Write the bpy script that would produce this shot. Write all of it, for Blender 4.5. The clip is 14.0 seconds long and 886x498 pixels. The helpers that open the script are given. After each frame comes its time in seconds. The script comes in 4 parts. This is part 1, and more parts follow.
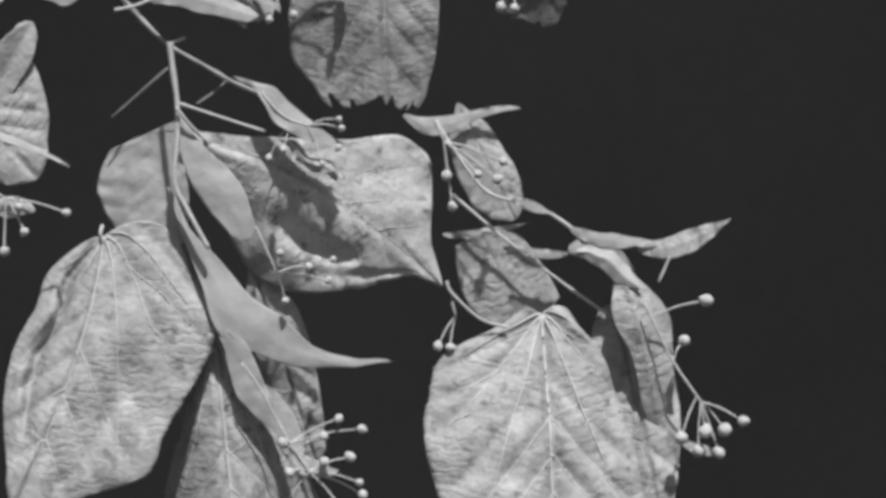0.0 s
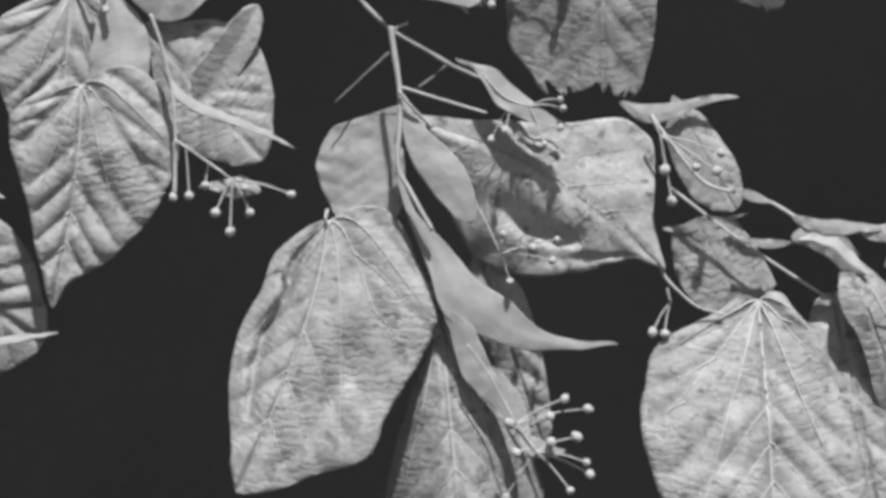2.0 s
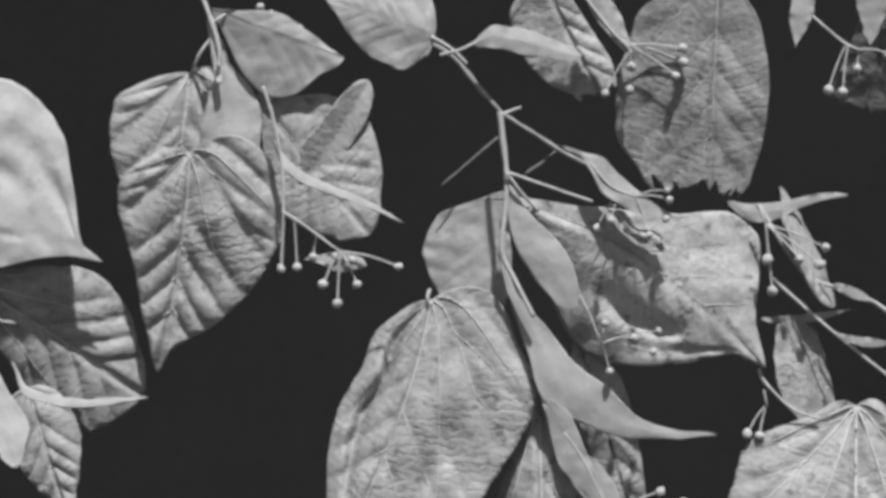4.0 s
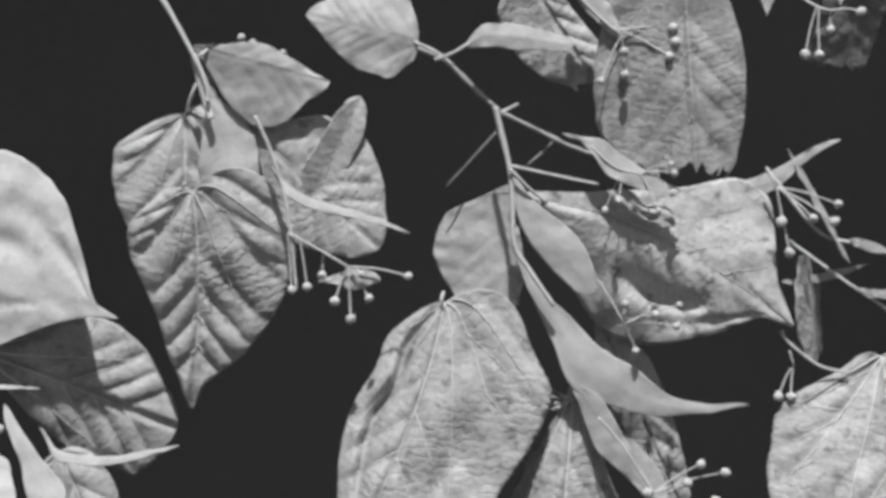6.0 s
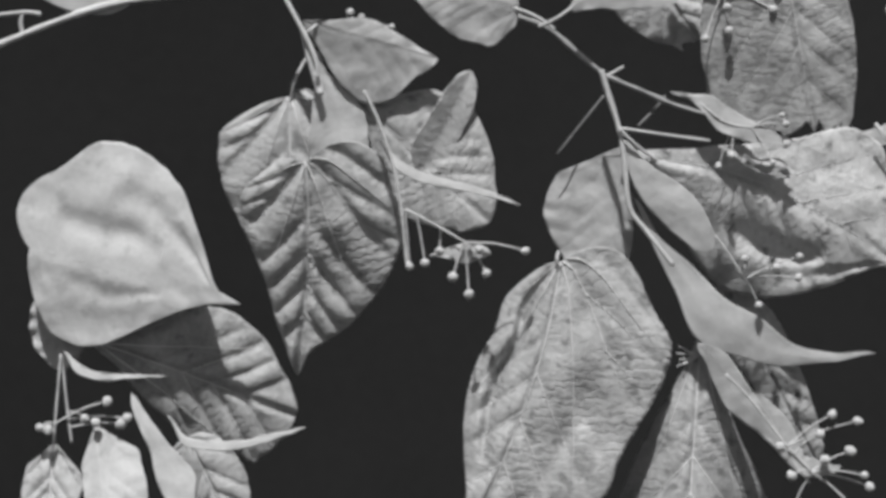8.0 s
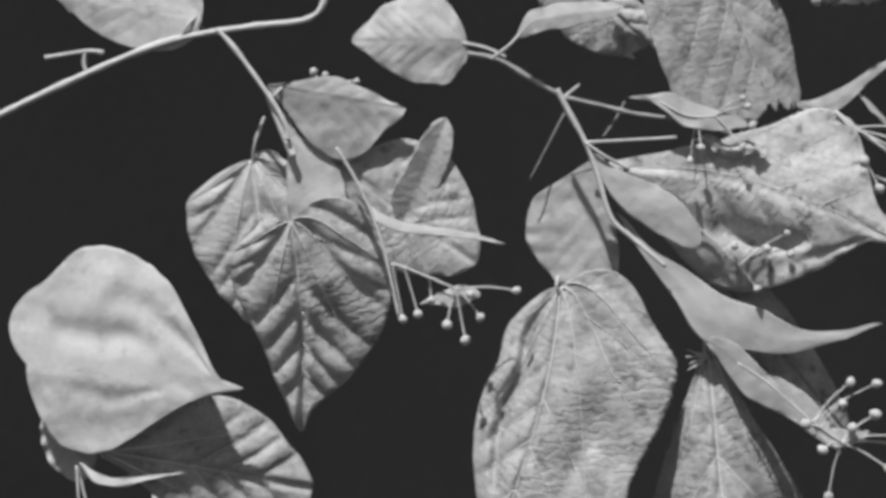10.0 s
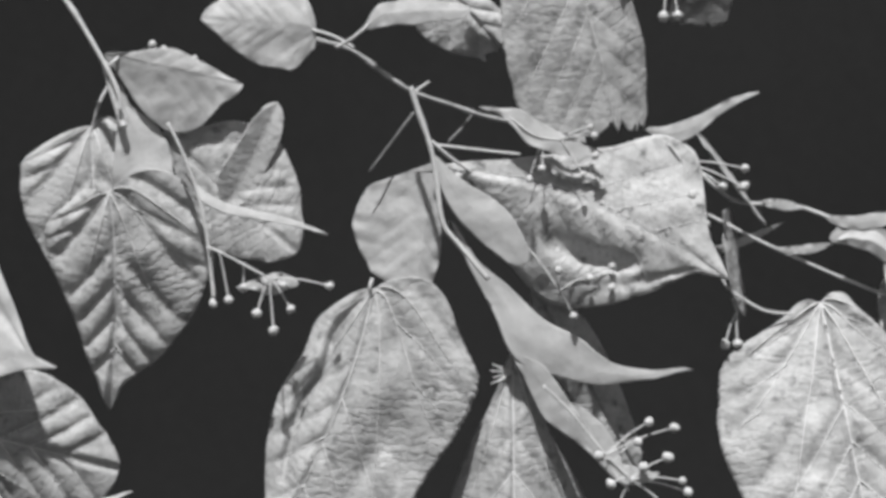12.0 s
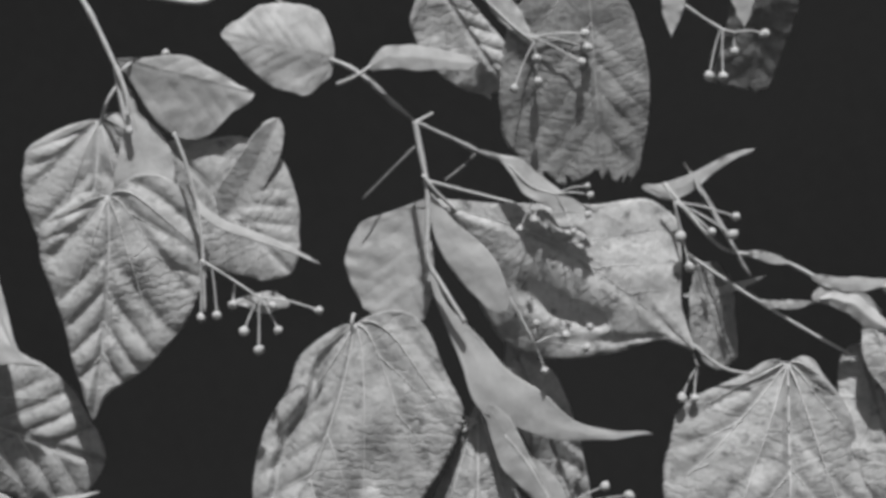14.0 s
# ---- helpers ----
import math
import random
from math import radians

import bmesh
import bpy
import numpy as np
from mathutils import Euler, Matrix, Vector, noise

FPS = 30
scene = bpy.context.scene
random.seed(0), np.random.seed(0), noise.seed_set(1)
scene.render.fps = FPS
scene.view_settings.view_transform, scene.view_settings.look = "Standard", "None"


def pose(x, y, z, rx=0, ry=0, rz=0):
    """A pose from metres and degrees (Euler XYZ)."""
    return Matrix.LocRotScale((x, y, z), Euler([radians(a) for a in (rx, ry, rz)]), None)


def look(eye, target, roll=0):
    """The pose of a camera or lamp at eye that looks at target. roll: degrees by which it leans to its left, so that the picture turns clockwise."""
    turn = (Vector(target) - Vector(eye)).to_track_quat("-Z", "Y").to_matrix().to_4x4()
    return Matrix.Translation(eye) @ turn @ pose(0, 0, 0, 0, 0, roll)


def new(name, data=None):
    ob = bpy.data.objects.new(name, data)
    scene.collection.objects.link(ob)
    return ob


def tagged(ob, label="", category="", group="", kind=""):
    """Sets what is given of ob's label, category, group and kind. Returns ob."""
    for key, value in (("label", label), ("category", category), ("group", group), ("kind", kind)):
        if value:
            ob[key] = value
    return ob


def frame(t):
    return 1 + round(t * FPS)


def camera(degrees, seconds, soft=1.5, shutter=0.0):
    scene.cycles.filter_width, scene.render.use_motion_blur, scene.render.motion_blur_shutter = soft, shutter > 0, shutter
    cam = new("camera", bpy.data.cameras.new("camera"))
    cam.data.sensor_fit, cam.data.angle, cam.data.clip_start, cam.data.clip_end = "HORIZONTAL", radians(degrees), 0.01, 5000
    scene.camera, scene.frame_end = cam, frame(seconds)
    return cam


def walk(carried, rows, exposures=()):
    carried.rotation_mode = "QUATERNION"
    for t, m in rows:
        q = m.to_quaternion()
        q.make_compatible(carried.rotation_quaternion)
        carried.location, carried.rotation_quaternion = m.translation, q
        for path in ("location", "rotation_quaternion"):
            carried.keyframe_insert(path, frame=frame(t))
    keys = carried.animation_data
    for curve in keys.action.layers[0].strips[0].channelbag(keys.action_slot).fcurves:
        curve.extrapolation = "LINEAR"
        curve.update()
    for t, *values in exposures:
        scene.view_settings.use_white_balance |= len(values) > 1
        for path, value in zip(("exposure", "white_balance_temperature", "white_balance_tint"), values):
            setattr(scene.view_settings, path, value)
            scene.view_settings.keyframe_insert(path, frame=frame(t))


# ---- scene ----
# ---- camera: stands still before the bough, pans, tilts and leans ----
EYE = Vector((0.0, -1.008, 0.0))


def view(yaw, pitch, lean):
    """The camera's pose: degrees to the right, upwards and of lean to its left."""
    a, b = radians(yaw), radians(pitch)
    way = Vector((math.sin(a) * math.cos(b), math.cos(a) * math.cos(b), math.sin(b)))
    return look(EYE, EYE + way, lean)


cam = camera(22.0, 14.0, soft=3.8)
walk(cam, [
    (0, view(7.77, -1.21, -1.96)), (0.5, view(6.26, -1.41, -2.14)), (1, view(5.02, -1.36, -0.75)), (1.5, view(3.62, -1.75, -2.18)),
    (2, view(2.22, -1.41, -1.69)), (2.5, view(1.05, -0.54, -0.41)), (3, view(0.00, 0.00, 0.00)), (3.5, view(-0.24, 0.58, 1.39)),
    (6, view(-0.55, 0.78, -6.53)), (6.5, view(-0.16, 0.53, -7.58)), (7, view(-1.51, -0.72, -11.58)), (7.5, view(-2.93, -0.35, -11.01)),
    (8, view(-3.52, 0.41, -9.09)), (10.5, view(-2.94, 1.40, -18.42)), (11, view(-1.87, 1.28, -17.19)), (11.5, view(0.02, 1.33, -12.14)),
    (12, view(1.18, 0.10, -11.98)), (12.5, view(0.93, -0.39, -13.91)), (13, view(0.87, -0.29, -11.72)), (13.5, view(1.25, 0.61, -8.00)),
    (14, view(1.68, 0.95, -6.30))
], exposures=[(0.0, 0.0), (1.0, 0.03), (2.0, 0.06), (3.0, 0.07), (3.5, -0.06), (6.0, 0.06), (7.0, 0.06), (7.5, -0.06), (8.0, -0.06), (10.5, 0.09), (11.0, 0.22), (11.5, 0.04), (12.0, 0.2), (12.5, -0.04), (13.0, -0.03), (13.5, -0.16), (14.0, -0.18)])

# ---- light: high sun from the front, open sky, no colour as in the film ----
SUN_UP, SUN_TURN = 60.0, 12.0  # elevation; to the right of the line from bough to camera


def daylight():
    world = bpy.data.worlds.new("sky")
    world.use_nodes = True
    scene.world = world
    nt = world.node_tree
    nt.nodes.clear()
    sky = nt.nodes.new("ShaderNodeTexSky")
    sky.sky_type, sky.sun_disc = "NISHITA", False
    sky.sun_elevation, sky.sun_rotation = radians(SUN_UP), radians(180 - SUN_TURN)
    grey = nt.nodes.new("ShaderNodeRGBToBW")
    back = nt.nodes.new("ShaderNodeBackground")
    back.inputs["Strength"].default_value = 0.068
    out = nt.nodes.new("ShaderNodeOutputWorld")
    nt.links.new(sky.outputs[0], grey.inputs[0])
    nt.links.new(grey.outputs[0], back.inputs["Color"])
    nt.links.new(back.outputs[0], out.inputs[0])
    lamp = bpy.data.lights.new("sun", "SUN")
    lamp.energy, lamp.angle = 4.75, radians(1.5)
    ob = new("sun", lamp)
    a, b = radians(SUN_TURN), radians(SUN_UP)
    away = Vector((math.sin(a) * math.cos(b), -math.cos(a) * math.cos(b), math.sin(b)))
    ob.matrix_world = look(away * 5, (0, 0, 0))


daylight()


# ---- materials: the film holds greys alone ----
def grey(v):
    return (v, v, v, 1.0)


def surface(name, low, high, rough, patch, grain, bump, through_light=0.0, spots=0.0, ladder=0.0, random_part=0.12, sheen=0.5):
    """A matt organic surface: patches and grain between two greys, fine relief, wilted spots, a ladder of cross-veins."""
    m = bpy.data.materials.new(name)
    m.use_nodes = True
    nt = m.node_tree
    nt.nodes.clear()
    node, link = nt.nodes.new, nt.links.new
    uv = node("ShaderNodeTexCoord")
    info = node("ShaderNodeObjectInfo")
    shift = node("ShaderNodeVectorMath")
    shift.operation = "MULTIPLY_ADD"
    shift.inputs[1].default_value = (1, 1, 1)
    far = node("ShaderNodeCombineXYZ")
    link(info.outputs["Random"], far.inputs["Z"])
    link(uv.outputs["Object"], shift.inputs[0])
    link(far.outputs[0], shift.inputs[2])

    def cloud(scale, detail):
        n = node("ShaderNodeTexNoise")
        n.inputs["Scale"].default_value = scale
        n.inputs["Detail"].default_value = detail
        n.inputs["Roughness"].default_value = 0.6
        link(shift.outputs[0], n.inputs["Vector"])
        return n

    def calc(op, a, b):
        n = node("ShaderNodeMath")
        n.operation = op
        for k, v in enumerate((a, b)):
            if isinstance(v, (int, float)):
                n.inputs[k].default_value = v
            else:
                link(v, n.inputs[k])
        return n.outputs[0]

    big, fine = cloud(patch, 3), cloud(grain, 4)
    mix = calc("ADD", calc("MULTIPLY", big.outputs[0], 0.65), calc("MULTIPLY", fine.outputs[0], 0.35))
    ramp = node("ShaderNodeValToRGB")
    ramp.color_ramp.elements[0].position, ramp.color_ramp.elements[0].color = 0.36, grey(low)
    ramp.color_ramp.elements[1].position, ramp.color_ramp.elements[1].color = 0.62, grey(high)
    link(mix, ramp.inputs[0])
    tone = ramp.outputs[0]
    vary = calc("ADD", calc("MULTIPLY", info.outputs["Random"], random_part), 1.0 - random_part / 2)
    if spots:
        blot = cloud(patch * 2.3, 5)
        cut = node("ShaderNodeMapRange")
        cut.inputs["From Min"].default_value, cut.inputs["From Max"].default_value = 0.56, 0.66
        cut.inputs["To Min"].default_value, cut.inputs["To Max"].default_value = 1.0, 1.0 - spots
        link(blot.outputs[0], cut.inputs["Value"])
        vary = calc("MULTIPLY", vary, cut.outputs[0])
    scale = node("ShaderNodeVectorMath")
    scale.operation = "SCALE"
    link(tone, scale.inputs[0])
    link(vary, scale.inputs["Scale"])
    tone = scale.outputs[0]
    relief = calc("ADD", calc("MULTIPLY", fine.outputs[0], 0.8), calc("MULTIPLY", big.outputs[0], 0.5))
    if ladder:
        # rungs between the side veins, about 4 mm apart, bent and broken by noise
        axes = node("ShaderNodeSeparateXYZ")
        link(uv.outputs["UV"], axes.inputs[0])
        bent = node("ShaderNodeTexNoise")
        bent.inputs["Scale"].default_value = 2.2
        bent.inputs["Detail"].default_value = 2
        link(uv.outputs["UV"], bent.inputs["Vector"])
        run = calc("ADD", calc("MULTIPLY", axes.outputs["Y"], 2.4), calc("MULTIPLY", bent.outputs[0], 2.1))
        rung = calc("POWER", calc("ABSOLUTE", calc("SINE", calc("MULTIPLY", run, math.pi), 0.0), 0.0), 0.5)
        where = node("ShaderNodeMapRange")
        where.inputs["From Min"].default_value, where.inputs["From Max"].default_value = 0.42, 0.62
        where.inputs["To Min"].default_value, where.inputs["To Max"].default_value = 0.25, 1.0
        link(cloud(patch * 0.7, 2).outputs[0], where.inputs["Value"])
        relief = calc("ADD", relief, calc("MULTIPLY", calc("MULTIPLY", rung, where.outputs[0]), ladder * 0.28))
    bp = node("ShaderNodeBump")
    bp.inputs["Strength"].default_value = bump
    bp.inputs["Distance"].default_value = 0.0012
    link(relief, bp.inputs["Height"])
    shader = node("ShaderNodeBsdfPrincipled")
    shader.inputs["Roughness"].default_value = rough
    shader.inputs["Specular IOR Level"].default_value = sheen
    link(tone, shader.inputs["Base Color"])
    link(bp.outputs[0], shader.inputs["Normal"])
    result = shader.outputs[0]
    if through_light:
        glow = node("ShaderNodeBsdfTranslucent")
        link(tone, glow.inputs["Color"])
        both = node("ShaderNodeMixShader")
        both.inputs[0].default_value = through_light
        link(result, both.inputs[1])
        link(glow.outputs[0], both.inputs[2])
        result = both.outputs[0]
    out = node("ShaderNodeOutputMaterial")
    link(result, out.inputs[0])
    return m


LEAF = surface("leaf_blade", 0.40, 0.56, 0.55, 38, 420, 0.6, 0.12, spots=0.4, ladder=1.4)
LEAF_WORN = surface("worn_leaf_blade", 0.32, 0.53, 0.58, 55, 380, 0.6, 0.10, spots=0.45, ladder=2.1)
LEAF_SPOT = surface("spotted_leaf_blade", 0.38, 0.60, 0.5, 46, 380, 0.8, 0.12, spots=0.62, ladder=0.8)
LEAF_PALE = surface("leaf_underside", 0.44, 0.54, 0.65, 30, 380, 0.3, 0.14, spots=0.22, ladder=0.3)
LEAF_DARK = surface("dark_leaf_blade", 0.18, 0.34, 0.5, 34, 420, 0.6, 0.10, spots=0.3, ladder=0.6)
LEAF_DULL = surface("dull_leaf_blade", 0.28, 0.45, 0.58, 50, 400, 0.6, 0.10, spots=0.4, ladder=1.5)
BRACT = surface("bract_skin", 0.45, 0.54, 0.65, 24, 340, 0.3, 0.18, spots=0.08)
BRACT_DULL = surface("dull_bract_skin", 0.36, 0.56, 0.6, 40, 340, 0.35, 0.18, spots=0.2)
VEIN = surface("leaf_vein", 0.55, 0.70, 0.55, 60, 500, 0.2)
VEIN_DULL = surface("dull_leaf_vein", 0.30, 0.46, 0.55, 60, 500, 0.2)
TWIG = surface("twig_bark", 0.42, 0.62, 0.7, 70, 700, 0.5)
TWIG_GREY = surface("grey_branch_bark", 0.24, 0.46, 0.7, 80, 700, 0.7)
TWIG_DULL = surface("dull_twig_bark", 0.16, 0.30, 0.7, 70, 700, 0.5)
FRUIT = surface("downy_fruit_skin", 0.45, 0.62, 0.7, 200, 900, 0.4)
CLOTH = surface("dark_backdrop", 0.016, 0.0205, 0.9, 0.8, 30, 0.1, random_part=0.0, sheen=0.1)
SOIL = surface("dark_ground", 0.02, 0.04, 0.95, 1.5, 60, 0.4, random_part=0.0, sheen=0.2)


# ---- building helpers ----
def at(x, z, depth=0.0):
    """A place from millimetres in the bough's plane, kept on its line of sight at another depth (metres away from the camera)."""
    k = 1.0 + depth / 1.008
    return Vector((x * 0.001 * k, depth, z * 0.001 * k))


def mesh_of(name, bm, material):
    me = bpy.data.meshes.new(name)
    bm.normal_update()
    bm.to_mesh(me)
    bm.free()
    me.materials.append(material)
    for p in me.polygons:
        p.use_smooth = True
    return me


def part(name, bm, material, parent, label="", where=None):
    ob = new(name, mesh_of(name, bm, material))
    ob.parent = parent
    if where is not None:
        ob.matrix_basis = where
    if label:
        tagged(ob, label)
    return ob


def shoot(name, x, z, label, group="leafy shoots of one lime bough"):
    ob = new(name)
    ob.location = at(x, z)
    ob.empty_display_size = 0.01
    return tagged(ob, label, "plant shoot", group)


def tube(bm, points, r0, r1, sides=8, lumps=0.0):
    """A tapering round stalk through the points, smoothed, closed at both ends."""
    pts = [Vector(p) for p in points]
    way = []
    for i in range(len(pts) - 1):
        a, b, c, d = pts[max(i - 1, 0)], pts[i], pts[i + 1], pts[min(i + 2, len(pts) - 1)]
        for k in range(7):
            t = k / 7
            way.append(0.5 * (2 * b + (c - a) * t + (2 * a - 5 * b + 4 * c - d) * t * t + (3 * b - a - 3 * c + d) * t ** 3))
    way.append(pts[-1])
    rings = []
    for i, p in enumerate(way):
        d = (way[min(i + 1, len(way) - 1)] - way[max(i - 1, 0)]).normalized()
        s = d.cross(Vector((0, 1, 0.1))).normalized()
        u = s.cross(d)
        f = i / (len(way) - 1)
        r = (r0 + (r1 - r0) * f) * (1 + lumps * noise.noise(p * 160))
        rings.append([bm.verts.new(p + r * (math.cos(2 * math.pi * k / sides) * s + math.sin(2 * math.pi * k / sides) * u)) for k in range(sides)])
    for a, b in zip(rings, rings[1:]):
        for k in range(sides):
            bm.faces.new((a[k], a[(k + 1) % sides], b[(k + 1) % sides], b[k]))
    bm.faces.new(rings[0][::-1])
    bm.faces.new(rings[-1])


def twig(parent, name, points, r0, r1, material=None, depth=0.0, label="", lumps=0.25):
    """A stalk from places (x, z) or (x, z, extra depth) in millimetres."""
    o = parent.matrix_basis.translation
    bm = bmesh.new()
    tube(bm, [at(p[0], p[1], depth + (p[2] * 0.001 if len(p) > 2 else 0)) - o for p in points], r0 * 0.001, r1 * 0.001, lumps=lumps)
    return part(name, bm, material or TWIG, parent, label)


class Blade:
    """The shape of one leaf or bract: outline, folds and the swelling between its veins. x across, y to the tip, z to the viewer."""

    def __init__(self, length, left, right, peak, lobe, fold_l, fold_r, droop, bend, cup, bulge, veins, wave, seed, point, teeth, torn, tail=0.05, creases=(), spine=(), fan=(0.6,)):
        self.fan = fan  # how steeply the veins from the base climb
        self.length, self.spine = length, (*spine, 0.0) if spine else ()
        self.spans = (left, right) if isinstance(left, tuple) else None
        self.half = (max(left), max(right)) if self.spans else (left, right)
        self.peak = peak
        self.lobe, self.fold = lobe, (fold_l, fold_r)
        self.droop, self.bend, self.cup, self.veins = droop, bend, cup, veins
        self.bulge = bulge if isinstance(bulge, tuple) else (bulge, bulge)
        self.wave, self.seed, self.teeth, self.torn = wave, seed, teeth, torn
        self.point = point
        self.creases = creases
        self.tail = tail

    def width(self, s, side):
        if self.spans:
            return self.span(s, self.spans[side])
        w, pk = self.half[side], self.peak
        if s < pk:
            return w * math.sqrt(max(0.0, 1 - ((pk - s) / pk) ** 2))
        body = 1 - self.tail
        q = min(1.0, (s - pk) / max(0.01, body - pk))
        round_end = w * max(0.0, 1 - q ** (2.3 - 0.9 * self.point)) ** (0.55 + 0.6 * self.point)
        tip = w * 0.40 * max(0.0, min(1.0, (1 - s) / (self.tail + 0.1))) ** 1.6 if self.tail else 0.0
        return max(round_end, tip) + 0.0004 * (1 - s)

    def span(self, s, w):
        """A half width from those at the seven stations, closing at the tip."""
        if s >= STATIONS[-1]:
            q = (1 - s) / (1 - STATIONS[-1])
            return w[-1] * max(0.0, q) ** (0.28 if self.torn else 0.62 if w[-1] > 0.08 * self.length else 0.9) + 0.0002
        i = max(k for k in range(7) if STATIONS[k] <= s)
        i = min(i, 5)
        f = (s - STATIONS[i]) / (STATIONS[i + 1] - STATIONS[i])
        if i == 0 and w[0] == 0:
            return w[1] * f ** 0.6
        a, b, c, d = w[max(i - 1, 0)], w[i], w[i + 1], w[min(i + 2, 6)]
        lo, hi = min(b, c), max(b, c)
        x = 0.5 * (2 * b + (c - a) * f + (2 * a - 5 * b + 4 * c - d) * f * f + (3 * b - a - 3 * c + d) * f ** 3)
        return min(max(x, lo * 0.9), hi * 1.06)

    def course(self, s):
        """How far the midrib strays sideways from the line between base and tip."""
        knots = (*STATIONS, 1.0)
        i = min(max(k for k in range(8) if knots[k] <= s), 6)
        f = (s - knots[i]) / (knots[i + 1] - knots[i])
        a, b, c, d = (self.spine[min(max(i + k, 0), 7)] for k in (-1, 0, 1, 2))
        return 0.5 * (2 * b + (c - a) * f + (2 * a - 5 * b + 4 * c - d) * f * f + (3 * b - a - 3 * c + d) * f ** 3)

    def place(self, s, v):
        """The point at s along the midrib and v (-1 to 1, left below 0) across."""
        side = 0 if v < 0 else 1
        if self.torn:
            rag = 0.05 * abs(noise.noise(Vector((v * 9, self.seed, 3)))) + 0.035 * noise.noise(Vector((v * 23, self.seed, 8)))
            s = min(s, 1 - self.torn * (0.8 + 0.7 * noise.noise(Vector((v * 2.3, self.seed, 0)))) - rag)
        w = self.width(s, side)
        rag = (1.0 if self.veins else 2.0) * (0.45 if self.spans else 1.0)
        w *= 1 + rag * 0.07 * noise.noise(Vector((s * 5.0, self.seed + 9 * side, 1.0))) + rag * 0.03 * noise.noise(Vector((s * 17.0, self.seed + 9 * side, 2.0)))
        if abs(v) > 0.99 and self.teeth:
            saw = (s * self.teeth) % 1.0
            w *= 1 + 0.022 * saw * (1.15 - s)
        x = v * w
        lead = max(0.0, 1 - s / self.peak)
        lobe = self.lobe[side] if isinstance(self.lobe, tuple) else self.lobe
        if self.spans:
            y = s * self.length - lobe * self.length * math.sin(math.pi * min(1.0, abs(v))) ** 0.8 * max(0.0, 1 - s / 0.35) ** 2
        else:
            y = s * self.length - lobe * self.length * abs(v) * lead * math.sqrt(max(0, 1 - lead * lead) + 0.05)
        z = self.height(x, y, s, abs(v), side)
        x += self.bend * 4 * s * (1 - s) * (1.35 - 0.7 * s) + (self.course(s) if self.spine else 0.0)
        return Vector((x, y, z))

    def height(self, x, y, s, av, side):
        ax, w = abs(x), self.half[side]
        z = -self.fold[side] * ax - self.droop * self.length * s * s - self.cup * ax * ax / max(w, 0.001)
        z += self.wave * (noise.noise(Vector((x * 22, y * 22, self.seed))) + 0.5 * noise.noise(Vector((x * 65, y * 65, self.seed))))
        z += 0.55 * self.wave * av ** 3 * noise.noise(Vector((s * 9, self.seed + 5 * side, 7.0))) + 0.12 * self.wave * noise.noise(Vector((x * 190, y * 190, self.seed)))
        for on, across, depth, start, end in self.creases:  # side, place across, metres deep, from, to along
            if on == side and start < s < end:
                run = math.sin(math.pi * (s - start) / (end - start)) ** 0.5
                z -= depth * run * math.exp(-((av - across - 0.06 * noise.noise(Vector((s * 6, self.seed, 5.0)))) / 0.11) ** 2)
        if self.veins:
            z += self.bulge[side] * self.swell(ax, s * self.length, side) * min(1.0, ax / (0.10 * w + 1e-6)) * (1 - av ** 6)
            z -= self.bulge[side] * 0.5 * max(0.0, 1 - ax / (0.07 * w + 1e-6))
        return z

    def starts(self, side):
        """Where the side veins leave the midrib, uneven; the first is the strong vein from the base."""
        n = self.veins
        return [0.0] + [self.length * (0.10 + 0.76 * (k + 0.22 * noise.noise(Vector((k * 1.7, self.seed, side * 3.0)))) / n) for k in range(1, n)]

    def swell(self, ax, y, side):
        """The pillow between veins, 0 on a vein to 1 between two."""
        c = y - STEEP * ax + 0.4 * ax * ax / self.length
        if c >= 0:
            rows = self.starts(side) + [self.length]
            for lo, hi in zip(rows, rows[1:]):
                if lo <= c < hi:
                    return math.sin(math.pi * (c - lo) / (hi - lo)) ** 0.65
            return 0.0
        foot = (y - FLAT * ax) / (STEEP - FLAT) / self.gap(side) + 0.37 * side + 0.3
        return (0.25 + 0.75 * abs(math.sin(math.pi * foot)) ** 0.65) * min(1.0, -c / (0.06 * self.length))

    def gap(self, side):
        return max(self.half[side], 0.3 * self.length) / 3.6

    def lines(self):
        """Midrib, side veins and the outer branches of the base veins, as (places, thickness)."""
        out = [([self.place(0.97 * k / 14, 0.0) for k in range(15)], 1.0)]
        for side in (0, 1) if self.veins else ():
            sign = -1 if side == 0 else 1
            courses = [(0.0, y0, STEEP, 0.8 if k == 0 else 0.55) for k, y0 in enumerate(self.starts(side))]
            if len(self.fan) > 1:
                courses[1:2] = []
            if self.spans:
                courses += [(0.0, 0.0, slope, 0.65) for slope in self.fan]
            g = self.gap(side)
            for j in range(-3, 6):
                foot = (j - 0.37 * side - 0.3) * g
                if self.spans and foot < 0.1 * g:
                    continue
                courses.append((max(foot, 0.0), STEEP * foot if foot > 0 else foot * (STEEP - FLAT), FLAT, 0.45))
            for x0, y0, slope, share in courses:
                line = []
                for i in range(40):
                    ax = x0 + 0.0003 + i * self.length / 60
                    y = y0 + slope * (ax - x0) - (0.4 * ax * ax / self.length if slope == STEEP else 0.0) + 0.008 * self.length * noise.noise(Vector((ax * 70, y0 * 90, self.seed)))
                    s = y / self.length
                    if s < 0.0:
                        continue
                    if s > 0.95 or ax > (0.86 - 0.3 * max(0.0, 0.2 - s)) * self.width(s, side):
                        break
                    line.append(self.place(s, sign * ax / self.width(s, side)))
                if len(line) > 3:
                    out.append((line[::2] if len(line) > 8 else line, share))
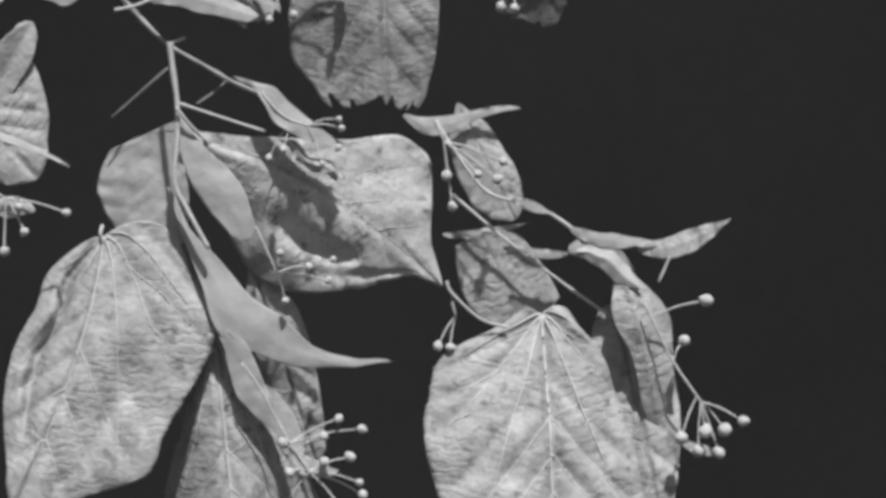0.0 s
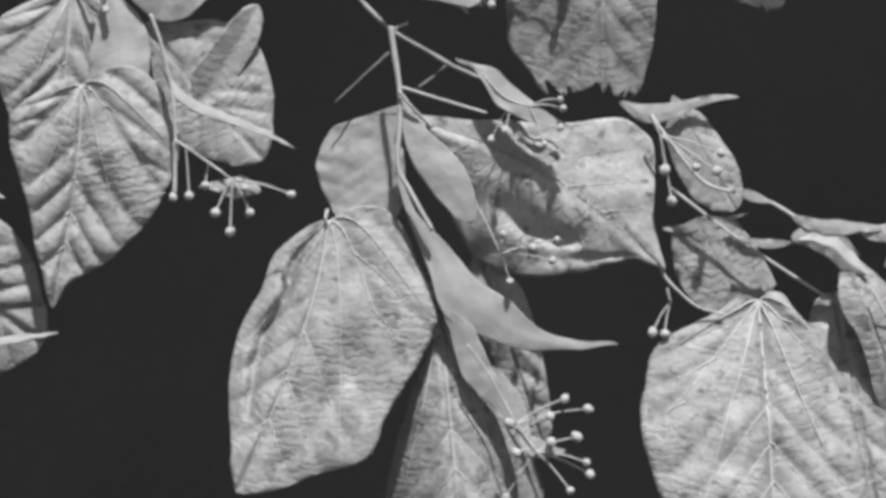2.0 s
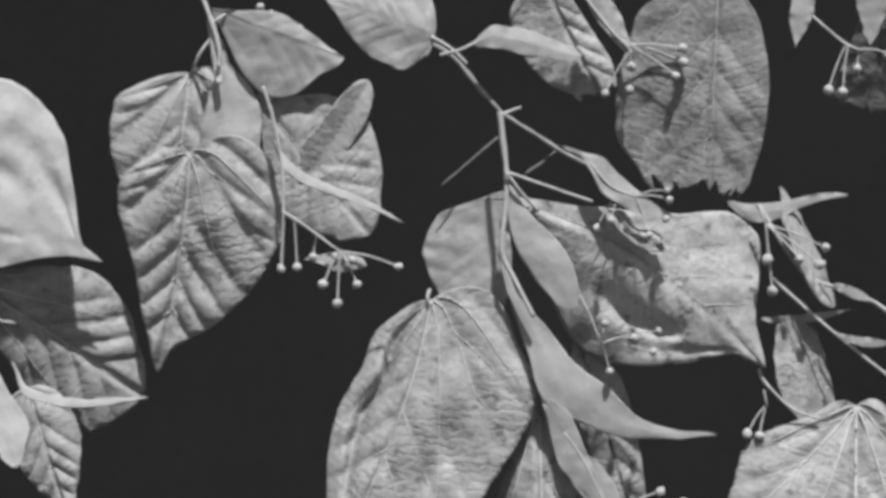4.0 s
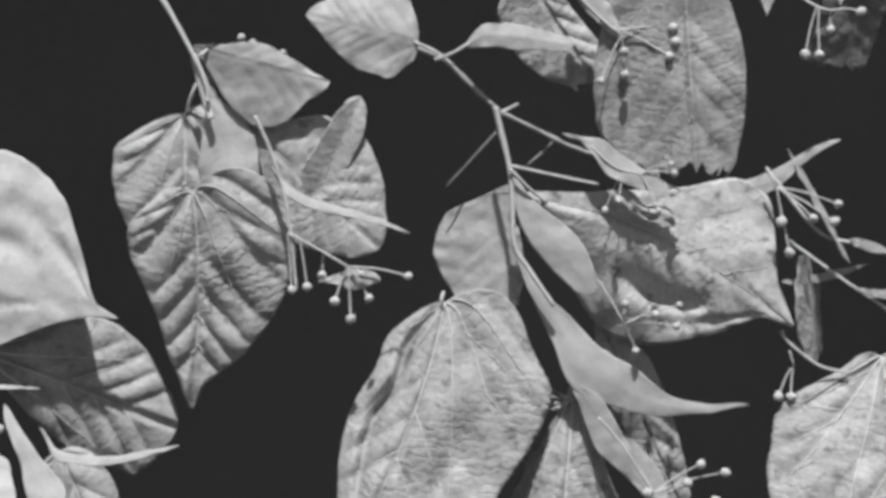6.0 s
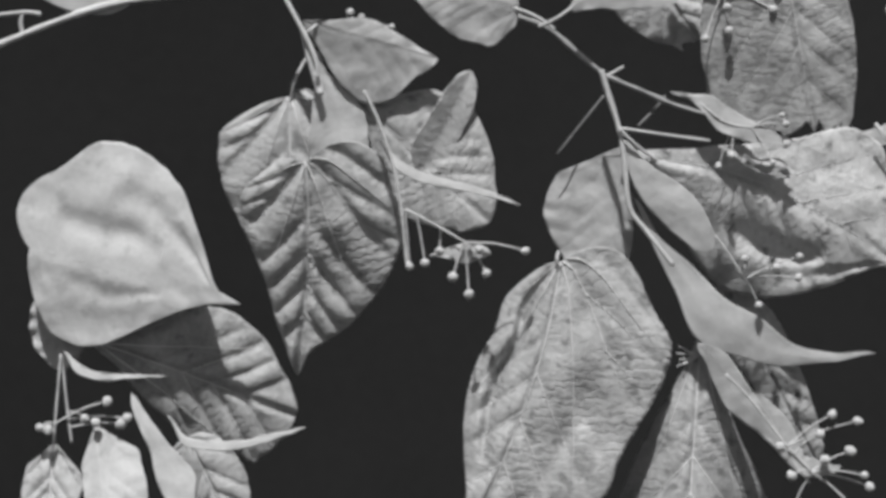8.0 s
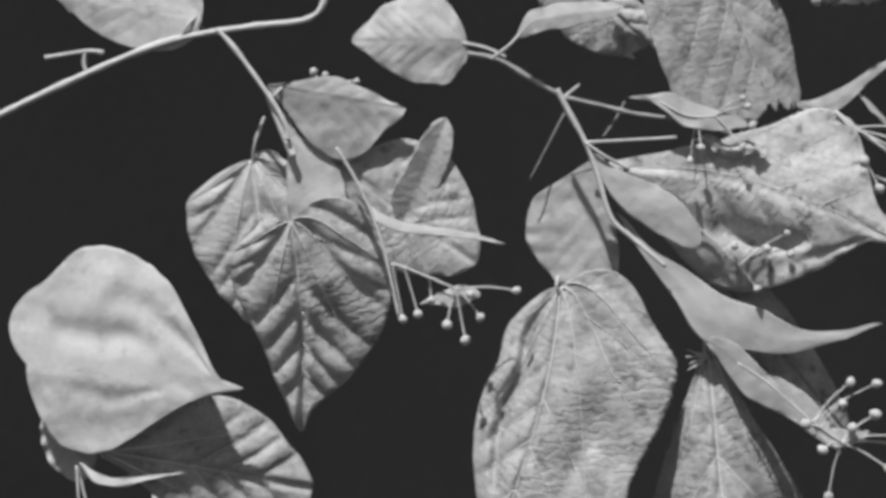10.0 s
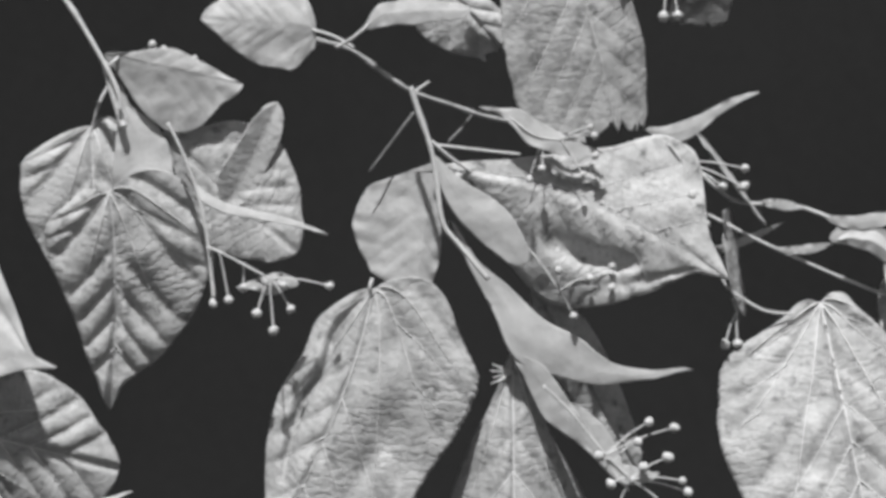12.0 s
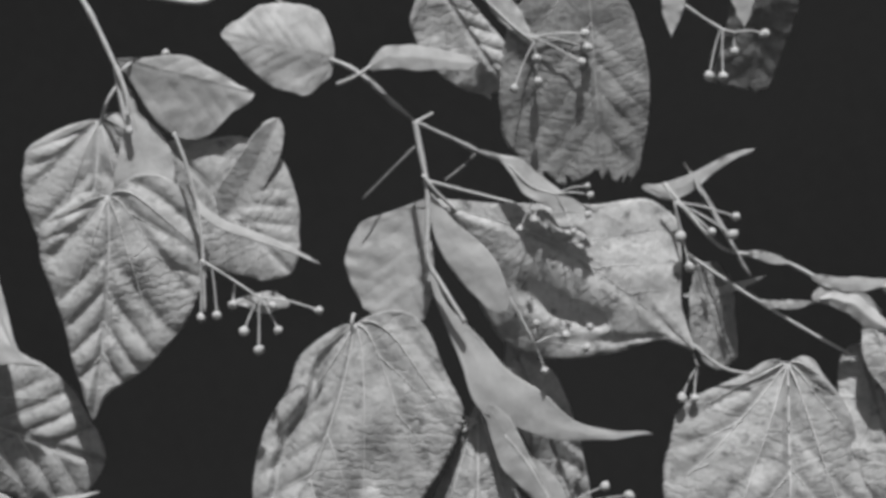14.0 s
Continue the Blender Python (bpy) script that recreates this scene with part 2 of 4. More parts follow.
        return out


STATIONS = (0.0, 0.15, 0.3, 0.45, 0.6, 0.75, 0.9)  # where the half widths of a blade are given, from base to tip
STEEP, FLAT = 1.25, 0.42  # how side veins and their branches climb towards the tip


def blade_mesh(b, rows, across, thick):
    """The blade, two-sided, with its vein rank and the way along its veins as texture coordinates."""
    bm = bmesh.new()
    top, low, coords = [], [], {}
    for i in range(rows + 1):
        s = (i / rows) ** 1.1
        top.append([])
        low.append([])
        for j in range(-across, across + 1):
            v = j / across
            v = math.copysign(abs(v) ** 0.85, v)
            p = b.place(s, v)
            ax = abs(v) * b.width(s, 0 if v < 0 else 1)
            where = ((s * b.length - STEEP * ax) * 60 + (40 if v > 0 else 0), (s * b.length + 0.35 * ax) * 100)
            for layer, q in ((top, p), (low, p - Vector((0, 0, thick)))):
                vert = bm.verts.new(q)
                layer[-1].append(vert)
                coords[vert] = where
    n = 2 * across
    for i in range(rows):
        for j in range(n):
            bm.faces.new((top[i][j], top[i][j + 1], top[i + 1][j + 1], top[i + 1][j]))
            bm.faces.new((low[i][j], low[i + 1][j], low[i + 1][j + 1], low[i][j + 1]))
        bm.faces.new((top[i][0], top[i + 1][0], low[i + 1][0], low[i][0]))
        bm.faces.new((top[i][n], low[i][n], low[i + 1][n], top[i + 1][n]))
    for j in range(n):
        bm.faces.new((top[rows][j], top[rows][j + 1], low[rows][j + 1], low[rows][j]))
        bm.faces.new((top[0][j], low[0][j], low[0][j + 1], top[0][j + 1]))
    uv = bm.loops.layers.uv.new("veins")
    for f in bm.faces:
        for corner in f.loops:
            corner[uv].uv = coords[corner.vert]
    bmesh.ops.remove_doubles(bm, verts=bm.verts, dist=0.00004)
    return bm


def blade(parent, name, base, tip, left, right, depth=0.0, lean=0.0, roll=0.0, material=None, label="", peak=0.34, lobe=0.08, fold=(0.1, 0.1),
          droop=0.05, bend=0.0, cup=0.0, bulge=1.3, veins=5, wave=2.8, seed=0.0, point=0.6, teeth=40, torn=0.0, tail=0.06, spine=(), fan=(0.6,), ribs=None, rib_size=1.0, creases=(), stalk=None, rows=130, across=26):
    """A leaf or bract from base to tip (millimetres in the bough's plane), with its half widths. lean: degrees by which the tip comes
    towards the viewer; roll: degrees by which its left side does. stalk: where its stalk starts."""
    o = parent.matrix_basis.translation
    p0, p1 = at(*base, depth), at(*tip, depth)
    ahead = p1 - p0
    length = ahead.length / math.cos(radians(lean))
    ahead.normalize()
    across_way = ahead.cross(Vector((0, -1, 0)))
    turn = Matrix((across_way, ahead, Vector((0, -1, 0)))).transposed().to_4x4()
    turn = turn @ Matrix.Rotation(radians(lean), 4, "X") @ Matrix.Rotation(radians(roll), 4, "Y")
    swelling = bulge if isinstance(bulge, tuple) else (bulge, bulge)
    k = 0.001 / math.cos(radians(roll)) * (1 + depth / 1.008)
    left, right = (tuple(v * k for v in w) if isinstance(w, tuple) else w * k for w in (left, right))
    b = Blade(length, left, right, peak, lobe, fold[0], fold[1], droop, bend * 0.001, cup,
              tuple(v * 0.001 for v in swelling), veins, wave * 0.001, seed, point, teeth, torn, tail, creases, tuple(v * k for v in spine), fan)
    where = Matrix.Translation(p0 - o) @ turn
    thick = 0.00045 if veins else 0.0006
    ob = part(name, blade_mesh(b, rows, across, thick), material or LEAF, parent, label, where)
    rib = (0.0005 if ribs is not LEAF_PALE else 0.0002) * rib_size if veins else 0.0002
    lift = rib * 0.45 + max(swelling) * 0.00004 if veins and ribs is not LEAF_PALE else -rib * 0.5
    for i, (line, share) in enumerate(b.lines()):
        bm = bmesh.new()
        tube(bm, [p + Vector((0, 0, lift)) for p in line], rib * share, rib * 0.2, 5)
        part("side_vein" if i else "midrib", bm, (ribs or VEIN) if veins else (material or BRACT), ob)
    if stalk is not None:
        inv = where.inverted()
        a, c = inv @ (at(*stalk[:2], depth + (stalk[2] if len(stalk) > 2 else 0.0) * 0.001) - o), b.place(0.03, 0.0)
        bm = bmesh.new()
        tube(bm, [a, a.lerp(c, 0.5) + Vector((0.001, 0, 0.002)), c], 0.0008, 0.0007, 7, 0.2)
        part("petiole", bm, TWIG, ob)
    return ob


def bract(parent, base, tip, width, depth=0.0, bend=0.0, material=None, label="", peak=0.45, wave=2.2, **more):
    opts = dict(lobe=0.0, droop=0.03, cup=0.0, seed=7 * base[0] + base[1], bulge=0.0, veins=0, teeth=0, point=0.55, rows=56, across=10, fold=(0.04, 0.06))
    opts.update(more)
    left, right = (width, width) if isinstance(width, tuple) else (width / 2, width / 2)
    return blade(parent, "bract", base, tip, left, right, depth, material=material or BRACT, label=label, bend=bend, peak=peak, wave=wave, **opts)


def berry_mesh():
    bm = bmesh.new()
    bmesh.ops.create_uvsphere(bm, u_segments=12, v_segments=9, radius=1.0)
    for v in bm.verts:
        v.co *= 1 + 0.06 * math.cos(5 * math.atan2(v.co.y, v.co.x)) * (1 - abs(v.co.z)) + 0.05 * noise.noise(v.co * 2)
        if v.co.z > 0.85:
            v.co.z += 0.22
    return mesh_of("fruit", bm, FRUIT)


BERRY = berry_mesh()


def fruits(parent, stem, ends, depth=0.0, size=2.1, r=0.62, label="", material=None):
    """A stalk along stem (x, z) with one thin branch and one round fruit for each end (x, z[, place on the stem 0 to 1])."""
    o = parent.matrix_basis.translation
    pts = [at(x, z, depth) for x, z in stem]
    bm = bmesh.new()
    tube(bm, [p - pts[0] for p in pts], r * 0.001, r * 0.0008, 7, 0.25)
    ob = part("fruit_stalk", bm, material or TWIG, parent, label, Matrix.Translation(pts[0] - o))
    for e in ends:
        f = e[2] if len(e) > 2 else 1.0
        i = min(int(f * (len(pts) - 1)), len(pts) - 2)
        start = pts[i].lerp(pts[i + 1], f * (len(pts) - 1) - i)
        goal = at(e[0], e[1], depth - 0.004 + 0.008 * random.random())
        mid = start.lerp(goal, 0.5) + Vector((0.0, 0.001, 0.0012))
        bm = bmesh.new()
        tube(bm, [start - pts[0], mid - pts[0], goal - pts[0]], r * 0.00075, r * 0.0006, 6, 0.2)
        part("pedicel", bm, material or TWIG, ob)
    for e in ends:
        f = new("fruit", BERRY)
        f.parent = ob
        k = size * 0.001 * random.uniform(0.82, 1.12)
        g = at(e[0], e[1], depth - 0.003)
        f.matrix_basis = Matrix.LocRotScale(g - pts[0], Euler((random.random() * 6, random.random() * 6, 0)), (k, k, k * 1.08))
    return ob


def tuft(leaf, ends, r=0.00028):
    """Stiff pale hairs at the base of a leaf, beside its midrib (millimetres across and towards the tip)."""
    bm = bmesh.new()
    for x, y in ends:
        goal = Vector((x * 0.001, y * 0.001, 0.003))
        tube(bm, [(0, 0.001, 0.0015), goal * 0.55 + Vector((0, 0.0006, 0.001)), goal], r * 1.5, r * 0.7, 5)
    return part("hair_tuft", bm, VEIN, leaf, "tuft of stiff pale hairs")


# ---- setting ----
def sheet(name, size, where, material, label):
    bm = bmesh.new()
    bmesh.ops.create_grid(bm, x_segments=24, y_segments=24, size=size)
    for v in bm.verts:
        v.co.z = 0.03 * noise.noise(v.co * 0.7)
    ob = new(name, mesh_of(name, bm, material))
    ob.matrix_basis = where
    return tagged(ob, label, name, kind="structure")


sheet("backdrop", 12, pose(0, 5.0, 4.0, 90, 0, 0), CLOTH, "plain dark unlit backdrop far behind the bough")
sheet("ground", 40, pose(0, 0, -2.2), SOIL, "bare dark ground below the bough")


# the bough: woody twigs that carry the shoots
bough = shoot("lime_bough", -12.2, 101.5, "thin woody lime bough with small pale leaves")
twig(bough, "branch", [(-36.9, 135.8), (-28.3, 113.2), (-18.9, 105.6), (-4.0, 97.1), (7.2, 84.5), (18.6, 72.4)], 1.2, 1.1, depth=0.004, material=TWIG_GREY, lumps=0.5)
twig(bough, "twig", [(18.6, 72.4), (34.4, 63.0), (47.6, 55.0), (65.9, 46.8)], 1, 0.7, material=TWIG_GREY, lumps=0.5)
twig(bough, "twig", [(18.6, 72.4), (26.7, 75.5)], 0.8, 0.5)
u_round = blade(bough, 'leaf', (-17.2, 110.3), (-65.8, 127.2), (8.3, 17.8, 18.2, 17.6, 14.4, 9.8, 4.1), (0, 16.8, 20.4, 20.5, 19, 15.7, 7.3), material=LEAF_PALE, label='small pale rounded leaf with a short tip', depth=-0.005, bulge=0.25, seed=3.1, veins=6, ribs=LEAF_PALE, teeth=0, stalk=(-2.6, 99.0), lobe=(0.009, 0))
u_bract = bract(bough, (4.7, 103), (53.2, 98.4), (0.0, 4.9, 5.2, 6.0, 5.0, 4.3, 3.5), label='pale curled bract', fold=(0.25, 0.1), depth=-0.01, stalk=(-9.8, 97.7), spine=(0, -3.8, -3.9, -3.2, -2.3, -1.1, 0.1))
u_grey = blade(bough, 'leaf', (33.3, 136.9), (63, 79.1), (0, 4.7, 7.7, 9.1, 10.3, 11.4, 10.3), (0, 18, 21.6, 22.2, 21.3, 17, 9.5), material=LEAF_WORN, ribs=VEIN_DULL, label='dull grey leaf with a torn lower edge', torn=0.08, depth=0.018, seed=2.2, rib_size=0.6, lean=-3)
side_bough = shoot("lime_bough", -71.0, 147.8, "thin pale woody branch with one pale leaf")
twig(side_bough, "branch", [(-271.6, 144.4), (-223.0, 146.4), (-190.3, 148.9), (-147.2, 151.0), (-121.1, 149.7), (-91.3, 143.5), (-64.2, 137.1), (-52.1, 145.7), (-37.6, 163.5)], 1.6, 1.3, lumps=0.45)
twig(side_bough, "twig", [(-181.7, 163.9), (-163.1, 159.7), (-156.1, 156.4)], 0.8, 1)
twig(side_bough, "twig", [(-166.5, 149.6), (-166.0, 155.4), (-162.8, 160.7)], 1.0, 0.7)
u_left = blade(side_bough, "leaf", (-110.1, 155.2), (-171.6, 192.5), 18.8, 20.0, material=LEAF_PALE, label='pale leaf with a ragged lower edge', lobe=0.05, bulge=0.25, seed=7.4, ribs=LEAF_PALE, teeth=0, stalk=(-120.9, 150.2))

# the upper hanging leaf with the torn edge
top_shoot = shoot("lime_shoot", 99.0, 140.2, "hanging lime leaf with torn edge and pale bract")
t_leaf = blade(top_shoot, 'leaf', (102.1, 133.1), (100.3, 31), (0, 15.6, 20.9, 24, 24.4, 22.1, 17.5), (0, 31.9, 39.1, 42.2, 43.8, 41.8, 30.4), material=LEAF_DULL, label='large mottled hanging leaf with a torn lower edge', torn=0.06, depth=-0.005, seed=5.5, bulge=0.9, rib_size=0.55, lean=-4, droop=0.0, wave=2.0, stalk=(86.1, 170.4))
t_fruit = fruits(top_shoot, [(53.3, 125.8), (64.4, 112.0), (74.7, 102.0)], [(75.1, 94.4), (74.5, 84.3), (63.7, 82.5), (94.9, 91.0, 0.8), (98.1, 97.0, 0.8), (97.6, 103.3, 0.9)], depth=0.001)
t_piece = bract(top_shoot, (53.6, 133.3), (76.7, 97.5), 10.0, material=BRACT_DULL, depth=0.001, label='dull ragged bract with fruit stalk')
t_bract = bract(top_shoot, (115.2, 32.6), (167.2, 44.2), (0, 3.6, 4.1, 3.4, 2.3, 1.8, 1), label='narrow pale curved bract', depth=0.005, spine=(0, 4.6, 5.6, 4.4, 2.2, 0.4, -0.3))

# the small dark leaf at the top
far_shoot = shoot("lime_shoot", 166.5, 140.2, "dark lime leaf with a ragged end and a fruit stalk")
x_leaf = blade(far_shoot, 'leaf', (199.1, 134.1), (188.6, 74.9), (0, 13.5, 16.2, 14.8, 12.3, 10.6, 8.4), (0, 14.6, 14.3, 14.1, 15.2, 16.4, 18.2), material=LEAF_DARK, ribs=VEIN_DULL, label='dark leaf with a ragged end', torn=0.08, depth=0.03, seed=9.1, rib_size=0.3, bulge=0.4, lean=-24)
x_fruit = fruits(far_shoot, [(158.4, 119.7), (173.5, 107.2), (180.7, 103.9)], [(167.3, 85.8, 0.6), (173.5, 84.9, 0.65), (194.2, 101.9), (179.8, 95.4)], depth=0.0)
x_bract_2 = bract(far_shoot, (188.2, 143.2), (185.4, 104.9), 18.0, depth=0.004, label='pale wedge-shaped bract', peak=0.3, point=0.8)
x_bract = bract(far_shoot, (157.7, 136.3), (152.4, 104.4), 10.0, depth=-0.002)

# the middle shoot: stem, leaves, bracts, fruits
mid_shoot = shoot("lime_shoot", 18.5, 72.8, "hanging lime shoot with broad leaves, pale bracts and fruits")
twig(mid_shoot, "stem", [(18.5, 72.8), (20.0, 60.2), (21.8, 46.2), (21.8, 32.8), (20.5, 11.5), (25.5, 0.2), (35.2, -17.8)], 1.3, 1, depth=-0.012)
twig(mid_shoot, "twig", [(17.8, 61.5), (6.5, 51.5), (-6.8, 39.8)], 0.65, 0.4, material=TWIG_DULL, depth=0.004)
twig(mid_shoot, "twig", [(22.0, 46.2), (41.5, 39.8), (60.2, 33.8)], 0.7, 0.55, depth=-0.004)
twig(mid_shoot, "twig", [(44.5, 56.8), (37.8, 51.0), (30.2, 45.8)], 0.55, 0.45, material=TWIG_DULL, depth=0.004)
c_round = blade(mid_shoot, 'leaf', (20.7, 33.7), (13.7, -19.1), (0, 3.3, 5.9, 8.1, 9.2, 9.5, 8.7), (0, 22.9, 29.4, 31.3, 29.8, 26, 19.7), material=LEAF_PALE, label='small pale rounded leaf', depth=0.008, bulge=0.25, seed=1.3, fold=(0.15, 0.25), ribs=LEAF_PALE, teeth=0)
c_bract = bract(mid_shoot, (23, 40.7), (52.5, -14.7), (0, 3.3, 6.2, 8.3, 8.8, 8.1, 6.1), depth=-0.011, label='broad pale bract', spine=(0, 1.9, 2.5, 1.4, 0.1, -0.6, -0.5))
c_fold = blade(mid_shoot, 'leaf', (31.8, 30), (137.5, -38.3), (0, 7.6, 14.4, 24.7, 38.3, 37.3, 9.5), (0, 23.1, 40, 47.3, 41, 25.5, 4.7), material=LEAF_SPOT, label='broad mottled leaf folded along its midrib', fold=(0.05, 0.42), depth=-0.007, seed=4.4, bulge=(0.5, 1.8), creases=((1, 0.5, 0.006, 0.36, 0.7), (1, 0.75, 0.002, 0.5, 0.9)), roll=-6, veins=5, rib_size=0.7, wave=3.5, stalk=(22.0, 46.2, -8), bend=-10.3)
c_big = blade(mid_shoot, 'leaf', (-12.8, -13.2), (-50, -132.8), (38.2, 52.8, 54.5, 49.9, 46.2, 44.9, 22.5), (0, 19.9, 23.3, 26.3, 24.1, 16.7, 8.4), material=LEAF_WORN, fan=(0.5, 2.9), label='large ribbed leaf with a folded margin', fold=(0.05, 0.5), depth=-0.002, seed=6.6, bulge=2.1, creases=((1, 0.55, 0.008, 0.05, 0.75), (0, 0.45, 0.002, 0.3, 0.9)), rib_size=1.15, lean=8, stalk=(-13.6, -8.6, 1), bend=-4.8, lobe=(0.1, 0))
c_dark = blade(mid_shoot, 'leaf', (38.6, -62.5), (37.2, -170.2), (0, 11.3, 20, 31.3, 40.5, 38.6, 25.9), (0, 10.9, 19.1, 25.1, 30.6, 34.4, 25.2), material=LEAF_WORN, fan=(0.5, 2.9), label='dark leaf with pale veins', depth=0.008, fold=(0.1, 0.1), seed=8.8, bulge=2.1, teeth=30, ribs=VEIN, cup=1.1, lean=14, rib_size=1.1)
tuft(c_dark, [(9.5, -2.5), (10.5, 0.5), (9.0, 3.5), (10.0, 6.5), (7.0, 5.5), (6.5, -0.5)])
c_behind = blade(mid_shoot, 'leaf', (55.7, -30.7), (84.8, -119), (0, 11.8, 13.8, 13.4, 12, 9.8, 6.6), (0, 10.2, 11, 9.9, 9.3, 8.8, 5.5), material=LEAF_WORN, ribs=VEIN_DULL, label='grey leaf hanging behind the bracts', depth=0.014, seed=12.1, rib_size=0.6, lean=-8)
c_wing = bract(mid_shoot, (18.8, 12.1), (116, -69.2), (0, 2.4, 6.8, 11, 9.8, 5.6, 2.1), depth=-0.006, label='long pale wing-shaped bract ending in a thin point', spine=(0, 10.9, 18.1, 26.4, 24.5, 21.7, 10.5))
c_lower = bract(mid_shoot, (39.9, -53.1), (70.2, -110.4), (0.0, 4.8, 6.2, 6.7, 5.4, 3.7, 2.4), depth=-0.004, label='pale boat-shaped bract', spine=(0, -2, -0.8, 0.5, 0, -1, -1.1))
# the shaded strip right of c_lower, its shade painted in with the duller skin
c_shade = bract(mid_shoot, (56.4, -77.6), (77.6, -122.6), 11.5, material=BRACT_DULL, depth=-0.001, bend=-2.5, label='bract with its shade put into a dull colour')
c_fruit = fruits(mid_shoot, [(49.4, -68.6), (58.3, -81.1), (69.2, -101.8), (79.2, -117.1)], [(102.7, -98.4, 0.72), (92.3, -93.8, 0.72), (85.7, -101.3, 0.8), (67.5, -104.0, 0.9), (70.4, -117.3), (65.3, -137.2), (94.1, -134.8), (103.0, -127.7), (101.6, -122.3), (85.9, -112.8), (97.6, -110.9)], depth=-0.013)
c_flake = bract(mid_shoot, (69.6, -102.7), (92.2, -117.2), (0.0, 1.5, 2.7, 3.8, 4.3, 3.6, 2.2), depth=-0.012, label='ragged pale remains of a flower', spine=(0, 2.8, 4.5, 5.3, 5.1, 3.9, 2.5))
c_fruit_2 = fruits(mid_shoot, [(50.2, 0.2), (57.8, -12.2), (65.2, -28.8)], [(66.5, -20.0), (90.2, -23.0), (79.5, -26.2), (88.0, -32.2), (69.0, -41.2)], depth=-0.007, size=1.7, r=0.5)
c_upper = bract(mid_shoot, (46.6, 58.1), (96.2, 27.2), (0, 1.2, 4.2, 5.6, 5, 4, 1.8), depth=-0.018, label='narrow pale bract with fruit stalk', spine=(0, -1.4, -1, 2.3, 3, 2.9, 1.3))
c_flake_2 = bract(mid_shoot, (67.0, 30.0), (95.0, 12.5), (0.0, 2.0, 3.2, 2.2, 3.6, 2.8, 2.0), depth=-0.013, wave=6.0, fold=(0.6, 0.5), material=BRACT_DULL, label='ragged dry remains of a flower', spine=(0, -1.2, 0.6, 1.8, 0.8, -1.0, 0.4))
c_fruit_3 = fruits(mid_shoot, [(58.7, 51.0), (68.1, 40.8), (79.1, 36.4)], [(93.1, 39.3), (94.1, 35.2), (92.8, 26.7), (68.4, 25.7, 0.7), (61.9, 22.1, 0.7), (85.6, 19.6)], depth=-0.018, size=1.6, r=0.5)

# the right shoot
right_shoot = shoot("lime_shoot", 164.0, -2.2, "lime shoot with one broad heart-shaped leaf")
twig(right_shoot, "twig", [(133.0, -37.6), (135.3, -43.2), (147.7, -55.1), (160.4, -59.4)], 0.7, 0.6)
r_strip_2 = blade(right_shoot, 'leaf', (149.7, -16.2), (170.9, -59), (0, 12.4, 15.7, 16.9, 17.7, 18.2, 17.5), (13.3, 16.2, 19.1, 20.1, 19.7, 17.1, 11.9), material=LEAF_WORN, ribs=VEIN_DULL, label='grey narrow leaf hanging behind', depth=0.012, seed=5.9, rib_size=0.4, bulge=0.2, wave=1.4, lobe=(0, 0.006))
r_back = blade(right_shoot, "leaf", (209.8, -52.6), (225.8, -159.7), 20.0, 16.5, material=LEAF_WORN, ribs=VEIN_DULL, label='dark crumpled leaf behind the broad one', depth=0.009, seed=14.2, wave=5.0, rib_size=0.6, lean=10)
r_big = blade(right_shoot, 'leaf', (176, -54), (176.1, -164.6), (12.9, 24.8, 30.8, 35.6, 39.1, 41.4, 33.4), (12.7, 44.9, 52.6, 54.5, 53, 48.2, 34.3), material=LEAF_WORN, fan=(0.5, 2.9), label='large broad heart-shaped leaf with clear veins', depth=0.004, seed=10.2, bulge=2.3, wave=4.0, rib_size=1.4, lean=14, lobe=(0.03, 0.016))
r_fruit_2 = fruits(right_shoot, [(135.2, -47.0), (136.5, -53.4)], [(128.1, -66.5), (133.5, -67.2)], depth=0.005)

# the twisted bracts beside it
bract_shoot = shoot("lime_shoot", 136.5, 30.2, "thin lime twig with twisted bracts and round fruits")
twig(bract_shoot, "stem", [(131.7, 33.4), (151.8, 4.3), (167.1, -2.7), (182.0, -7.6), (195.9, -16.9)], 0.8, 0.9, depth=0.006)
twig(bract_shoot, "twig", [(139.0, 0.6), (163.2, -19.9), (190.1, -40.5), (211.2, -55.3)], 0.75, 0.6, depth=0.004)
r_pale = bract(bract_shoot, (165.9, -1.4), (184.6, -8.7), 4.5)
r_long = bract(bract_shoot, (192.3, -15.1), (233.1, -21.3), 6.5, bend=3.0, label='long narrow pale bract')
r_end = bract(bract_shoot, (223.4, -24.8), (267.8, -10.9), 10.0, bend=4.0, material=LEAF_WORN, label='dull twisted end of a bract', depth=0.003)
twig(bract_shoot, "twig", [(238.3, -28.3), (233.0, -39.8)], 0.6, 0.5)
r_twist = bract(bract_shoot, (168.3, -23.2), (195.3, -26.6), 3.8, bend=1.75)
r_dull = bract(bract_shoot, (191.5, -24.0), (222.6, -34.5), 12.0, material=BRACT_DULL, bend=-3.5, label='dull twisted bract')
r_small = bract(bract_shoot, (134.3, -17.1), (174.3, -12.1), 3.8, bend=2.0, depth=0.012)
r_strip = blade(bract_shoot, 'leaf', (143.8, 37.8), (167.9, -10.8), (0, 6.9, 8.4, 9.5, 10.6, 9.6, 7.2), (0, 10.7, 13, 14.6, 14.3, 14, 9.4), material=LEAF_WORN, ribs=VEIN_DULL, label='grey narrow leaf seen on its edge', depth=0.012, seed=3.7, rib_size=0.4, bulge=0.5, wave=1.4)
